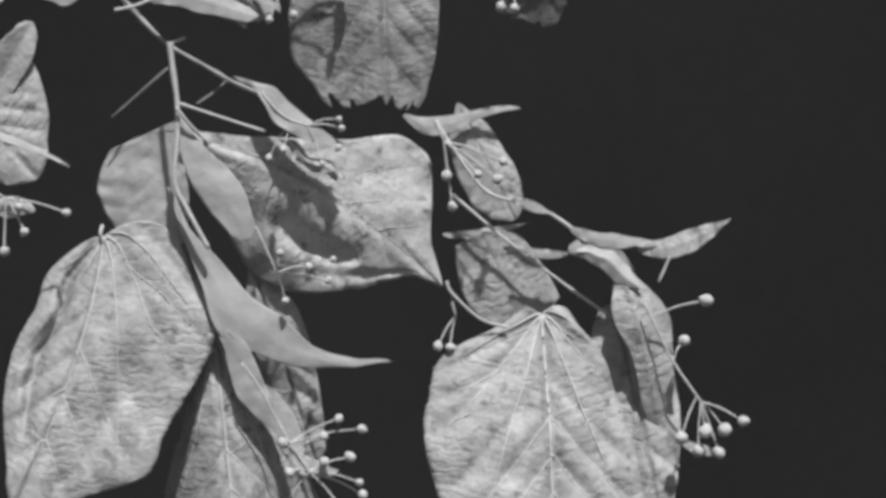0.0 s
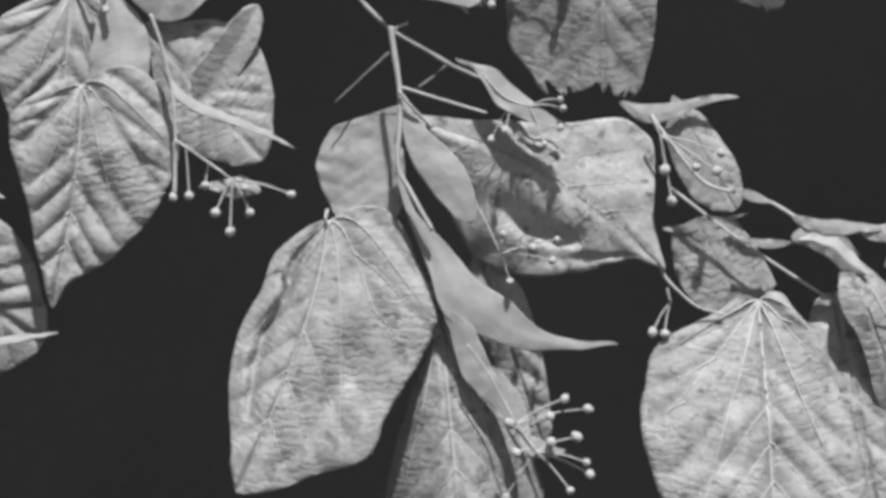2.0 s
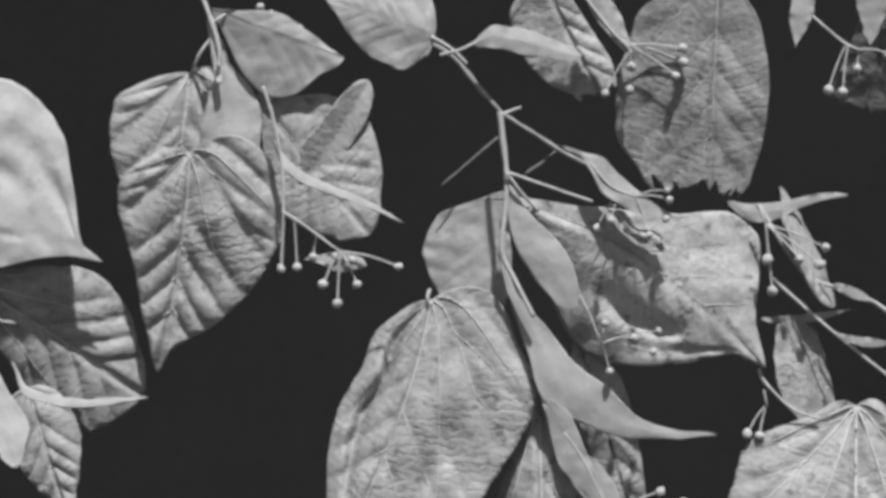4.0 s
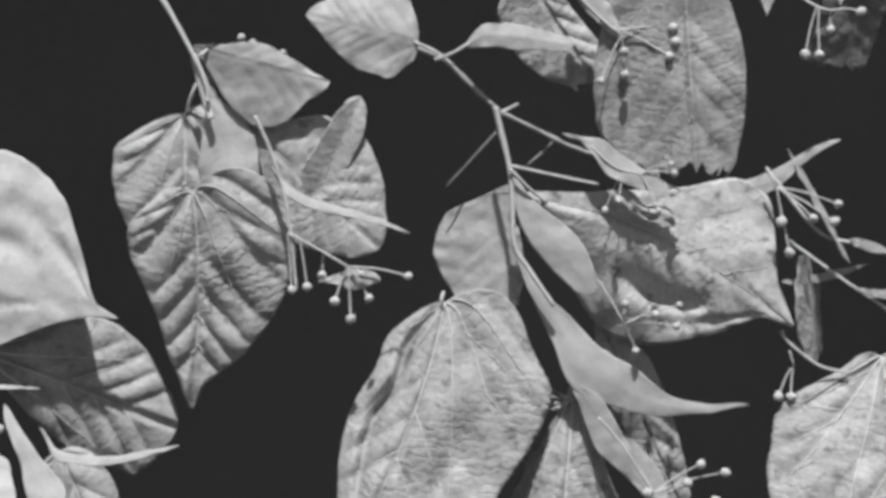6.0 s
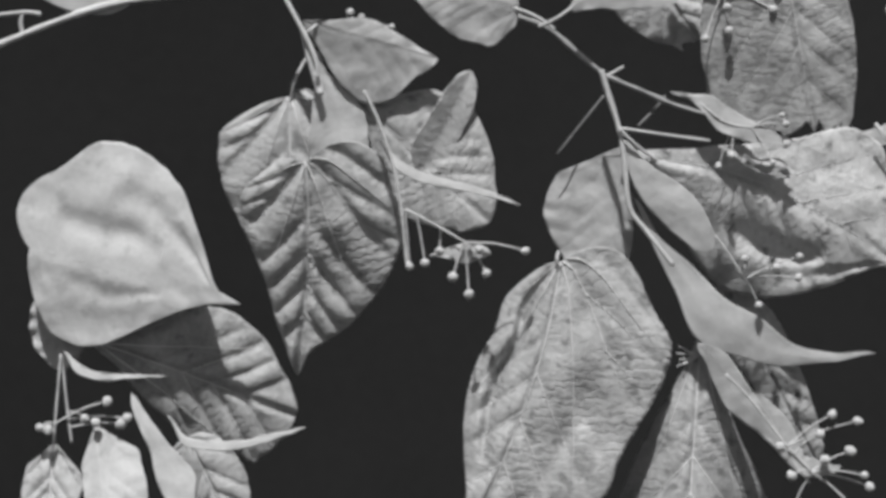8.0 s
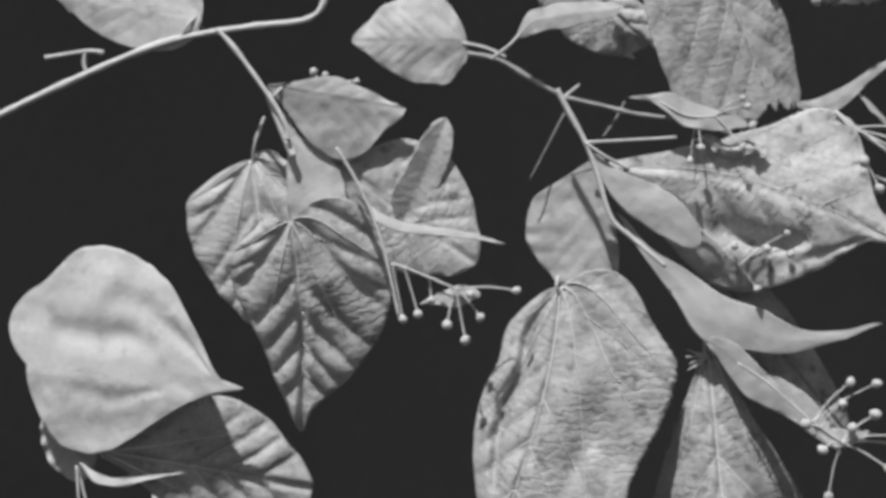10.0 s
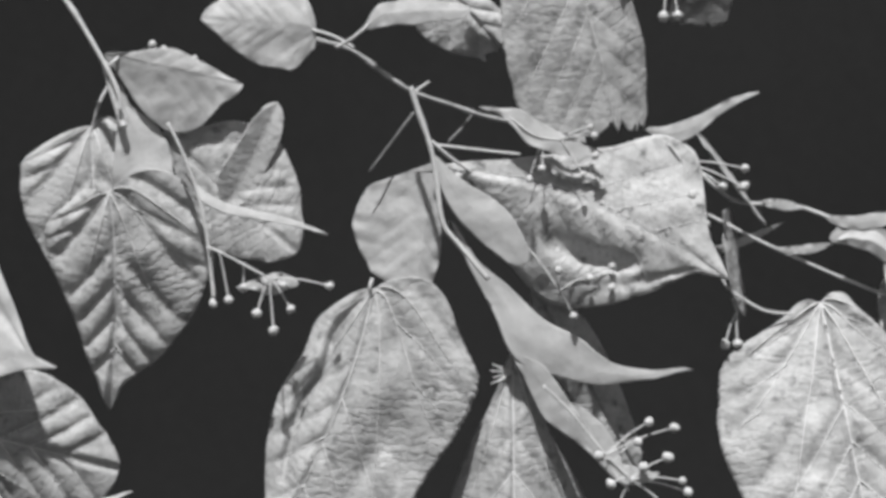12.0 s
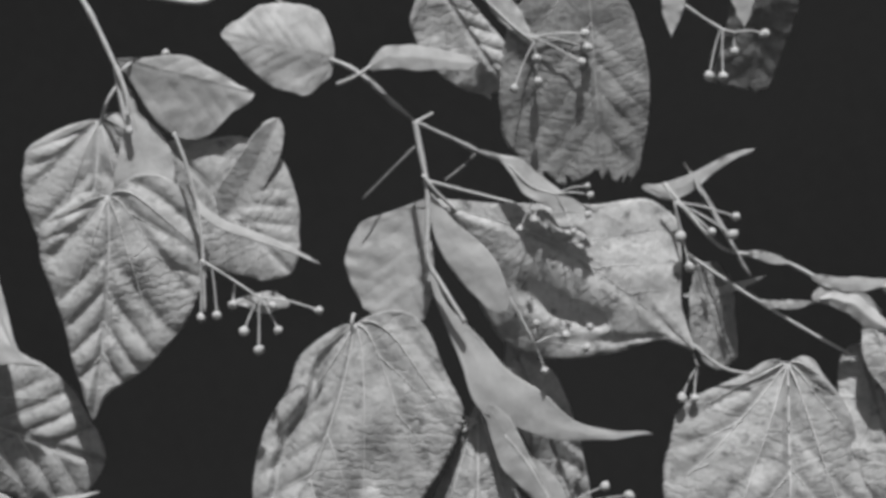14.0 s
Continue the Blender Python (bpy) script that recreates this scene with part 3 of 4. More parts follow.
r_hood = blade(bract_shoot, 'leaf', (215.9, -33.9), (232.6, -102), (0, 12.1, 17, 15.1, 12.5, 8.9, 4.5), (0, 8.2, 9.3, 6, 5.4, 5.6, 3.9), material=LEAF_WORN, label='drooping dull bract', veins=0, bulge=0, teeth=0, depth=-0.004, fold=(0.5, 0.3), lean=24, droop=0.6)
r_cap = bract(bract_shoot, (193.7, -25.5), (225.5, -43.1), (0, 2.8, 3.8, 4.8, 4.8, 4.9, 2), depth=-0.008, fold=(0.6, 0.4), spine=(0, -2.7, -3.4, -4.1, -2.6, -1.1, -0.5))
twig(bract_shoot, "twig", [(228.1, -99.8), (233.3, -107.6), (243.0, -111.7)], 1.2, 0.9)
r_low = bract(bract_shoot, (242.5, -111.7), (263.7, -118.9), 4.5, bend=1.25, depth=-0.01)
r_fruit = fruits(bract_shoot, [(226.4, -49.4), (239.3, -75.7), (252.3, -94.4)], [(272.0, -103.8), (263.3, -107.5), (254.3, -108.1), (243.0, -110.7, 0.93), (260.6, -118.0), (250.8, -117.0), (255.2, -48.5, 0.12), (244.6, -66.6, 0.5)], depth=-0.014, size=2.9)
r_fruit_3 = fruits(bract_shoot, [(131.7, 33.4), (135.4, 24.5)], [(162.1, 14.8), (150.6, 9.3), (136.5, 8.9), (139.0, -5.0), (159.5, 7.2)], depth=-0.01, size=2.2)

# the left shoot
left_shoot = shoot("lime_shoot", -103.5, 125.2, "hanging lime shoot with four broad leaves, bracts and fruits")
twig(left_shoot, "stem", [(-125.1, 147.3), (-119.1, 136.5), (-109.3, 112.1), (-105.5, 99.0), (-105.8, 91.3)], 1.15, 1.0, depth=-0.008, lumps=0.4)
twig(left_shoot, "stem", [(-85.8, 82.7), (-81.1, 68.1), (-77.1, 47.3), (-76.1, 28.1), (-76.8, 2.9)], 0.9, 0.6, depth=-0.013)
twig(left_shoot, "twig", [(-109.5, 113.7), (-108.4, 103.9), (-106.9, 93.5), (-105.3, 83.6)], 1.4, 1.7, depth=-0.005)
l_back = blade(left_shoot, 'leaf', (-120.4, 85.8), (-129.2, 8.7), (12.6, 27.9, 32.7, 32.9, 31.2, 25.5, 14.9), (0, 28.2, 32.1, 31.6, 28, 22.4, 13.6), material=LEAF, fan=(0.5, 2.9), label='ribbed leaf hanging behind another', depth=0.014, seed=2.9, bulge=2.3, rib_size=1.0, stalk=(-110.1, 102.9, -4), lobe=(0.049, 0))
l_front = blade(left_shoot, 'leaf', (-118, 51.4), (-134.1, -47.2), (37.5, 43.2, 42.7, 37.4, 31.3, 20.2, 3.6), (14.3, 29.4, 30.4, 24.1, 17.4, 12.1, 5.4), material=LEAF_WORN, fan=(0.5, 2.9), label='long pointed leaf with deep ribs', depth=-0.006, seed=11.5, bulge=3.0, teeth=30, rib_size=1.1, bend=-2.6, lobe=(0.114, 0.015))
l_right = blade(left_shoot, 'leaf', (-86, 74), (-38, 17.6), (0, 22, 29.3, 31.8, 28.4, 22.7, 12.5), (0, 9, 16.5, 21.7, 23.1, 18.8, 12.1), material=LEAF_WORN, label='broad leaf behind a fruit stalk', depth=0.003, seed=6.1, bulge=1.1, lean=2, rib_size=0.55, ribs=VEIN_DULL)
l_top = blade(left_shoot, 'leaf', (-104.5, 115.2), (-51.4, 92.6), (0, 4.1, 7.5, 8.8, 6.8, 4.5, 1.8), (0, 13, 21.1, 25.8, 26.7, 21.3, 8.6), material=LEAF_PALE, label='pale pointed leaf near the stem', depth=-0.006, seed=8.2, bulge=0.25, ribs=LEAF_PALE, stalk=(-108.8, 111.5))
l_up = bract(left_shoot, (-65.6, 42.7), (-37.6, 84.9), (0, 8.8, 9, 8.5, 8, 7.2, 5.1), lean=4, fold=(-0.7, 0.05), material=LEAF, depth=0.003, label='upright grey bract with a rounded end', spine=(0, 0.7, 0.5, 0.6, 0.8, 0.7, 0.5))
l_tail = bract(left_shoot, (-81.6, 59.9), (-22.7, 24.6), (0, 1.8, 2.1, 2.0, 1.8, 1.4, 0.6), depth=-0.008, roll=-30, label='thin pale curved bract', spine=(0, 5.9, 7.5, 6.2, 4.2, 1.9, 0.7))
l_mid = bract(left_shoot, (-104.2, 103.2), (-94.2, 34.5), (0, 2.3, 8.6, 12.2, 14, 13, 9), depth=0.0, label='broad pale bract over the leaves', fold=(0.1, 0.1), material=LEAF_PALE, seed=2.6, spine=(0, 0.7, -0.8, -0.6, 1.9, 3.6, 2.5))
l_fruit = fruits(left_shoot, [(-76.3, 26.9), (-68.1, 21.9), (-50.9, 9.8)], [(-51.7, -13.4), (-24.7, 3.4), (-76.7, 1.6, 0), (-69.7, 2.4, 0.3), (-62.7, 6.9, 0.7), (-58.1, -4.9), (-42.9, -4.8), (-45.1, 5.9)], depth=-0.015)
l_flake = bract(left_shoot, (-66.5, 6.4), (-39.2, 4.1), (0.0, 1.2, 2.4, 3.8, 4.8, 4.2, 2.4), depth=-0.013, wave=5.0, label='ragged pale remains of a flower', spine=(0, -0.5, -0.8, -0.4, -0.5, -1, -0.7))
l_fruit_2 = fruits(left_shoot, [(-91.0, 107.6), (-86.3, 110.9)], [(-82.7, 115.2), (-87.5, 117.9), (-69.9, 109.0)], depth=0.004, size=1.7)

# the lower left shoot
low_shoot = shoot("lime_shoot", -186.0, 15.2, "lime shoot with pale and dark leaves and curved bracts")
e_pale = blade(low_shoot, 'leaf', (-243.6, 43), (-153.8, 4.1), (36, 54.3, 55.8, 52.9, 43, 23.5, 2.7), (0, 30.1, 36.8, 32.7, 20.9, 9.8, 2.7), material=LEAF_PALE, label='broad pale leaf with a fine point', depth=-0.004, seed=4.9, lean=4, roll=-5, bulge=0.25, creases=((0, 0.3, 0.0035, 0.12, 0.6), (0, 0.6, 0.002, 0.3, 0.85), (1, 0.3, 0.0015, 0.2, 0.65)), ribs=LEAF_PALE, teeth=0, lobe=(0.113, 0))
e_dark = blade(low_shoot, 'leaf', (-212.3, -5.6), (-139.9, -50.1), (0, 16.2, 26, 32.7, 31.8, 25.6, 14.4), (0, 10.2, 17.8, 23.3, 26.7, 27.9, 27.7), material=LEAF_DULL, fan=(0.5, 2.9), label='dark leaf with deep ribs', depth=0.001, seed=1.9, bulge=2.4, ribs=VEIN, lean=-22, droop=-0.12)
e_side = blade(low_shoot, 'leaf', (-236.7, 25.1), (-238.4, -13.3), (0, 3.3, 6.6, 9.5, 11.6, 11, 8), (0, 8.5, 11, 12.3, 11.7, 9.8, 5.6), material=LEAF_PALE, ribs=LEAF_PALE, label='pale crumpled leaf beside the stem', depth=0.006, seed=15.5, bulge=0.5, wave=4.0, teeth=0)
e_bow = bract(low_shoot, (-193.8, -40.3), (-133.3, -54), (0, 2, 1.9, 2, 1.7, 1.7, 0.8), depth=-0.02, roll=-28, label='thin pale bow-shaped bract', spine=(0, 10.3, 11.5, 11.3, 9.7, 6.2, 2.5))
e_thin = bract(low_shoot, (-235.5, -4.9), (-191.5, -22.6), (0, 1.9, 1.8, 1.6, 1.2, 0.8, 0.3), depth=-0.014, roll=-25, spine=(0, 5.2, 7.1, 6.7, 5, 3.2, 1.3))
e_low = blade(low_shoot, 'leaf', (-227.1, -44.2), (-223.7, -95.9), (0, 16.2, 18.5, 19.9, 18.8, 15.8, 10.7), (0, 7.9, 9, 9.4, 9.2, 7.5, 4.2), material=LEAF_PALE, label='pale leaf below the bracts', depth=-0.010, seed=7.7, lean=26, bulge=0.25, ribs=LEAF_PALE, teeth=0)
e_low_3 = blade(low_shoot, 'leaf', (-246.7, -48.4), (-256.2, -88.4), (0, 10.5, 14, 13.4, 12.8, 12.1, 5), (0, 10.3, 12.1, 12.9, 11.1, 9.2, 4.9), material=LEAF, label='ribbed pale leaf on a thin stalk', depth=-0.006, seed=17.3, lean=16, bulge=1.6, rib_size=0.8)
e_low_2 = blade(low_shoot, "leaf", (-186.2, -52.5), (-168.0, -111.1), 15.5, 14.5, material=LEAF, label='ribbed grey leaf', depth=0.012, seed=3.3, bulge=1.8)
e_broad = bract(low_shoot, (-207.7, -28.5), (-187.1, -84.8), (0, 2.4, 3.5, 4.6, 7, 8.4, 5.4), depth=-0.015, label='broad pale bract', lean=20, spine=(0, 0.6, -0.1, -0.6, -1.2, -1.6, -0.2))
e_fruit = fruits(low_shoot, [(-237, -6), (-242.5, -27.7), (-247.8, -49)], [(-219.6, -30, 0.7), (-251.8, -37, 0.7), (-248.2, -38.4, 0.8)], depth=-0.012)
e_fruit_2 = fruits(low_shoot, [(-236.8, -8), (-238, -28.4), (-238.5, -46)], [(-230.9, -35.9, 0.6), (-226.2, -38.7, 0.7), (-214.9, -41, 0.8), (-212, -38.9, 0.7)], depth=-0.01)
twig(low_shoot, "stem", [(-231, 32), (-235, 12), (-237, -6)], 1.1, 0.8, depth=0.008)

# ---- what sways ----
def sway(thing, rows):
    """Rows for walk(): seconds, millimetres to the right and up, degrees clockwise as the camera sees it[, degrees about its own midrib[, degrees by which the tip swings to the camera]], all from the thing's rest."""
    rest = thing.matrix_basis.copy()
    spot = Matrix.Translation(rest.translation)
    return [(t, Matrix.Translation((x * 0.001, 0, z * 0.001)) @ spot @ Matrix.Rotation(radians(a), 4, "Y") @ spot.inverted() @ rest @ Matrix.Rotation(radians(turn[0] if turn else 0.0), 4, "Y") @ Matrix.Rotation(radians(turn[1] if len(turn) > 1 else 0.0), 4, "X")) for t, x, z, a, *turn in rows]


def motions():
    walk(bough, sway(bough, [
        (0, 0.0, 0.0, 0.0), (0.5, 0.0, 0.0, 0.0), (1, 0.0, 0.0, 0.0), (1.5, 0.0, 0.0, 0.0), (2, 0.0, 0.0, 0.0), (2.5, 0.0, 0.0, 0.0),
        (3, 0.0, 0.0, 0.0), (3.5, 0.8, -0.1, 0.3), (6, 5.0, -0.6, 1.7), (6.5, 5.9, -0.7, 2.0), (7, 5.0, -0.7, 1.7), (7.5, 4.2, -0.7, 1.4),
        (8, 3.4, -0.7, 1.1), (10.5, -0.6, -0.7, -0.4), (11, 1.1, -1.4, -0.6), (11.5, 2.1, 0.3, -1.1), (12, 3.0, -0.8, -1.1), (12.5, 3.1, 2.9, 0.0),
        (13, 3.3, 1.7, 0.2), (13.5, 3.8, 1.4, -1.6), (14, 5.1, 1.6, -0.0)]))
    walk(side_bough, sway(side_bough, [
        (0, 0.0, -0.0, 0.0), (0.5, 0.0, -0.0, 0.0), (1, 0.0, -0.0, 0.0), (1.5, 0.0, -0.0, 0.0), (2, 0.0, -0.0, 0.0), (2.5, 0.0, -0.0, 0.0),
        (3, 0.0, -0.0, 0.0), (3.5, -2.8, 3.5, -1.7), (6, -16.7, 21.2, -10.1), (6.5, -19.5, 24.7, -11.8), (7, -40.1, 15.9, -9.9), (7.5, -60.7, 7.2, -7.9),
        (8, -67.3, -2.6, -9.5), (10.5, -3.5, 2.7, -1.3), (11, 0.0, -0.0, 0.0), (11.5, 0.0, -0.0, 0.0), (12, 0.0, -0.0, 0.0), (12.5, 0.0, -0.0, 0.0),
        (13, 0.0, -0.0, 0.0), (13.5, 0.0, -0.0, 0.0), (14, 0.0, -0.0, 0.0)]))
    walk(top_shoot, sway(top_shoot, [
        (0, 0.0, 0.0, 0.0), (0.5, 0.0, 0.0, 0.0), (1, 0.0, 0.0, 0.0), (1.5, 0.0, 0.0, 0.0), (2, 0.0, 0.0, 0.0), (2.5, 0.0, 0.0, 0.0),
        (3, 0.0, 0.0, 0.0), (3.5, 1.0, -0.7, 0.3), (6, 6.1, -4.0, 1.7), (6.5, 7.1, -4.6, 2.0), (7, 6.1, -4.1, 1.7), (7.5, 5.1, -3.5, 1.4),
        (8, 4.1, -2.9, 1.1), (10.5, -0.8, 0.1, -0.4), (11, 0.6, -0.1, -0.6), (11.5, 1.4, 2.3, -1.1), (12, 2.2, 1.3, -1.1), (12.5, 3.1, 2.9, 0.0),
        (13, 3.5, 1.2, 0.2), (13.5, 2.6, 4.5, -1.6), (14, 5.1, 1.6, -0.0)]))
    walk(far_shoot, sway(far_shoot, [
        (0, 0.0, -0.0, 0.0), (0.5, 0.0, -0.0, 0.0), (1, 0.0, -0.0, 0.0), (1.5, 0.0, -0.0, 0.0), (2, 0.0, -0.0, 0.0), (2.5, 0.0, -0.0, 0.0),
        (3, 0.0, -0.0, 0.0), (3.5, -1.4, -0.8, 0.0), (6, -8.1, -4.9, 0.0), (6.5, -9.5, -5.7, 0.0), (7, -12.6, -5.9, 0.0), (7.5, -15.8, -6.1, 0.0),
        (8, -18.9, -6.3, 0.0), (10.5, -34.7, -7.2, 0.0), (11, -37.9, -7.4, 0.0), (11.5, -33.6, -5.4, 0.0), (12, -29.3, -3.4, 0.0), (12.5, -25.0, -1.4, 0.0),
        (13, -20.7, 0.6, 0.0), (13.5, -16.4, 2.6, 0.0), (14, -11.6, -5.5, 0.0)]))
    walk(mid_shoot, sway(mid_shoot, [
        (0, 1.1, 0.8, 1.8), (0.5, -0.2, 0.6, 0.8), (1, 1.1, 0.3, 1.4), (1.5, 0.2, 1.2, 0.9), (2, 0.3, 1.3, 0.5), (2.5, 0.4, 0.5, 0.6),
        (3, 0.0, -0.0, 0.0), (3.5, 0.2, -0.1, 0.2), (6, 2.0, 0.9, 0.6), (6.5, 3.5, 1.8, 1.6), (7, 3.3, 1.3, 0.5), (7.5, 1.6, 1.5, -0.6),
        (8, 1.0, 1.3, -0.7), (10.5, -2.4, 3.6, -3.8), (11, 1.8, 1.4, -1.2), (11.5, 3.2, 1.9, 0.2), (12, 3.0, 2.1, 0.4), (12.5, 3.6, 2.3, 0.9),
        (13, 2.8, 1.9, 1.0), (13.5, 4.9, 1.9, 3.0), (14, 4.9, 1.6, 2.7)]))
    walk(right_shoot, sway(right_shoot, [
        (0, 5.7, 1.7, 0.0), (0.5, 6.3, -0.0, 0.0), (1, 5.2, 1.0, 0.0), (1.5, 3.7, -0.5, 0.0), (2, 3.1, 1.7, 0.0), (2.5, 0.7, 0.6, 0.0),
        (3, 0.0, -0.0, 0.0), (3.5, 1.4, -1.9, 0.0), (6, 1.9, -1.3, 0.0), (6.5, 2.0, -1.2, 0.0), (7, 2.1, -1.1, 0.0), (7.5, 2.2, -1.0, 0.0),
        (8, 2.3, -0.9, 0.0), (10.5, 2.9, -0.4, 0.0), (11, 3.0, -0.3, 0.0), (11.5, 3.1, -0.2, 0.0), (12, 6.3, 0.9, 0.0), (12.5, -1.0, 7.3, 0.0),
        (13, 2.0, 6.1, 0.0), (13.5, 0.1, 6.6, 0.0), (14, -0.4, 6.0, 0.0)]))
    walk(bract_shoot, sway(bract_shoot, [
        (0, 4.3, 2.2, 1.5), (0.5, 3.6, 0.6, 0.3), (1, 2.9, -0.9, -1), (1.5, 2.3, -2.5, -2.2), (2, 1.5, -1.6, -1.5), (2.5, 0.8, -0.8, -0.7),
        (3, 0, 0, 0), (3.5, 0.7, -0.1, 0.4), (6, 4.5, -0.4, 2.1), (6.5, 5.2, -0.4, 2.5), (7, 4.2, -0.9, 1.6), (7.5, 3.2, -1.4, 0.8),
        (8, 2.2, -1.9, -0.1), (10.5, -2.8, -4.2, -1.3), (11, -3.8, -4.7, -0.2), (11.5, -4.8, -5.2, -1), (12, -3.1, -6.5, -1.4), (12.5, -9.1, 2.6, 1.8),
        (13, -6, 1, 0.5), (13.5, -0.6, 5.2, 2.4), (14, -1.5, 1.8, -0.1)]))
    walk(left_shoot, sway(left_shoot, [
        (0, 0.2, -0.9, 1.0), (0.5, -0.9, 0.0, 0.7), (1, -1.2, 0.0, 0.5), (1.5, -2.9, -2.2, -1.4), (2, -0.3, -0.1, 0.5), (2.5, 0.4, -0.3, 0.0),
        (3, 0.0, -0.0, 0.0), (3.5, -0.4, 0.0, -0.0), (6, -0.4, -1.0, -0.4), (6.5, -0.7, -1.5, 0.6), (7, 2.2, 0.2, 2.8), (7.5, 2.6, 0.3, 2.7),
        (8, 1.6, 0.1, 1.8), (10.5, 4.7, -0.5, 3.7), (11, 5.3, -0.3, 3.7), (11.5, 1.1, -0.2, 2.8), (12, 1.9, -0.2, 3.5), (12.5, 6.2, -1.2, 3.9),
        (13, 3.6, -1.1, 2.3), (13.5, 2.4, -2.0, 1.6), (14, 5.0, -1.0, 2.9)]))
    walk(low_shoot, sway(low_shoot, [
        (0, 1.8, -1.3, 0.0), (0.5, 1.8, -1.3, 0.0), (1, 1.8, -1.3, 0.0), (1.5, 1.8, -1.3, 0.0), (2, 1.8, -1.3, 0.0), (2.5, 1.8, -1.3, 0.0),
        (3, 0.0, -0.0, 0.0), (3.5, -2.0, -0.1, 0.0), (6, -2.2, -4.2, 0.0), (6.5, -3.3, -10.7, 0.0), (7, -4.0, -8.8, 0.0), (7.5, -2.7, -6.5, 0.0),
        (8, -1.7, -6.1, 0.0), (10.5, -1.0, -13.9, 0.0), (11, 1.6, -12.0, 0.0), (11.5, -4.2, -17.8, 0.0), (12, -2.0, -18.8, 0.0), (12.5, 0.2, -16.6, 0.0),
        (13, 0.9, -17.5, 0.0), (13.5, 0.9, -17.5, 0.0), (14, 0.9, -17.5, 0.0)]))
    walk(u_round, sway(u_round, [
        (0, 6.3, -5.3, 0.0), (0.5, 6.3, -5.3, 0.0), (1, 6.3, -5.3, 0.0), (1.5, 6.3, -5.3, 0.0), (2, 6.3, -5.3, 0.0), (2.5, 6.3, -5.3, 0.0),
        (3, 6.3, -5.3, 0.0), (3.5, 5.6, -5.1, 0.0), (6, 1.7, -4.0, 0.0), (6.5, 0.9, -3.9, 0.0), (7, 1.1, -3.5, 0.0), (7.5, 1.3, -3.1, 0.0),
        (8, 1.4, -2.8, 0.0), (10.5, 2.2, -1.0, 0.0), (11, 0.0, -0.0, 0.0), (11.5, -0.0, -2.0, 0.0), (12, 0.2, -1.4, 0.0), (12.5, 1.2, -6.3, 0.0),
        (13, 2.1, -5.7, 0.0), (13.5, 2.6, -5.0, 0.0), (14, 2.7, -6.6, 0.0)]))
    walk(t_leaf, sway(t_leaf, [
        (0, 13.8, 6.2, 0, 12, -4), (0.5, 13.4, 4.2, 0, 11.7, -4), (1, 13.8, 5.8, 0, 11.4, -4), (1.5, 13.1, 4.1, 0, 11.1, -4), (2, 11.8, 5.4, 0, 10.9, -4), (2.5, 9.8, 5.4, 0, 10.6, -4),
        (3, 10.2, 4.9, 0, 10.3, -4), (3.5, 11.7, 4.4, 0, 10, -4), (6, 2.7, 2.1, 0, 8, 0), (6.5, 5.2, 4, -1, 8, 0), (7, 0.5, 0.7, -2, 8, 0), (7.5, 0, 2, -2.5, 8, 0),
        (8, 0.5, -1.2, -3, 8, 0), (10.5, -5.7, 0.6, -7, -32, 0), (11, -4.8, 0.1, -7, -32, 0), (11.5, -1.9, -0.4, -5, -26, 0), (12, -0.9, -1.2, -3, -22, 0), (12.5, -3.8, 2.7, -3, -18, -2.5),
        (13, 1.1, 2.4, -2, -12, -5), (13.5, -2.7, -0.2, 0, -6, -8), (14, 0, 0, 0, 0, -9)]))
    walk(t_bract, sway(t_bract, [
        (0, 6.4, 5.8, 10.3), (0.5, 6.4, 3.7, 9.9), (1, 6.9, 5.3, 9.7), (1.5, 6.3, 3.8, 10.9), (2, 4.3, 5.1, 11.4), (2.5, 2.7, 5.2, 12.2),
        (3, 2.9, 4.5, 10.2), (3.5, 4, 3.8, 9.3), (6, 1.2, -0.5, -4.6), (6.5, 4.3, 1.7, -5.6), (7, 1.5, -0.6, -4.4), (7.5, 3.3, 2, -2.5),
        (8, 3.8, -1.2, -0.7), (10.5, -3.1, 5.7, 8.4), (11, -4.4, 4, 10.2), (11.5, 0.1, 2.1, 9.4), (12, 0.3, 0.5, 7.3), (12.5, -3.7, 3.6, 6),
        (13, 0.4, 2.1, 2.4), (13.5, -1.5, -0.2, 4.5), (14, 0, 0, 0)]))
    walk(c_round, sway(c_round, [
        (0, 0.0, -0.0, -1.9), (0.5, 0.0, -0.0, 2.1), (1, 0.0, -0.0, 6.0), (1.5, 0.0, -0.0, 8.4), (2, 0.0, -0.0, 4.9), (2.5, 0.0, -0.0, 2.3),
        (3, 0.0, -0.0, 0.0), (3.5, 0.0, -0.0, 0.7), (6, 0.0, -0.0, 3.8), (6.5, 0.0, -0.0, 3.0), (7, 0.0, -0.0, 6.7), (7.5, 0.0, -0.0, 8.6),
        (8, 0.0, -0.0, 9.3), (10.5, 0.0, -0.0, 11.8), (11, 0.0, -0.0, 14.2), (11.5, 0.0, -0.0, 13.7), (12, 0.0, -0.0, 14.3), (12.5, 0.0, -0.0, 14.9),
        (13, 0.0, -0.0, 12.3), (13.5, 0.0, -0.0, 8.2), (14, 0.0, -0.0, 6.3)]))
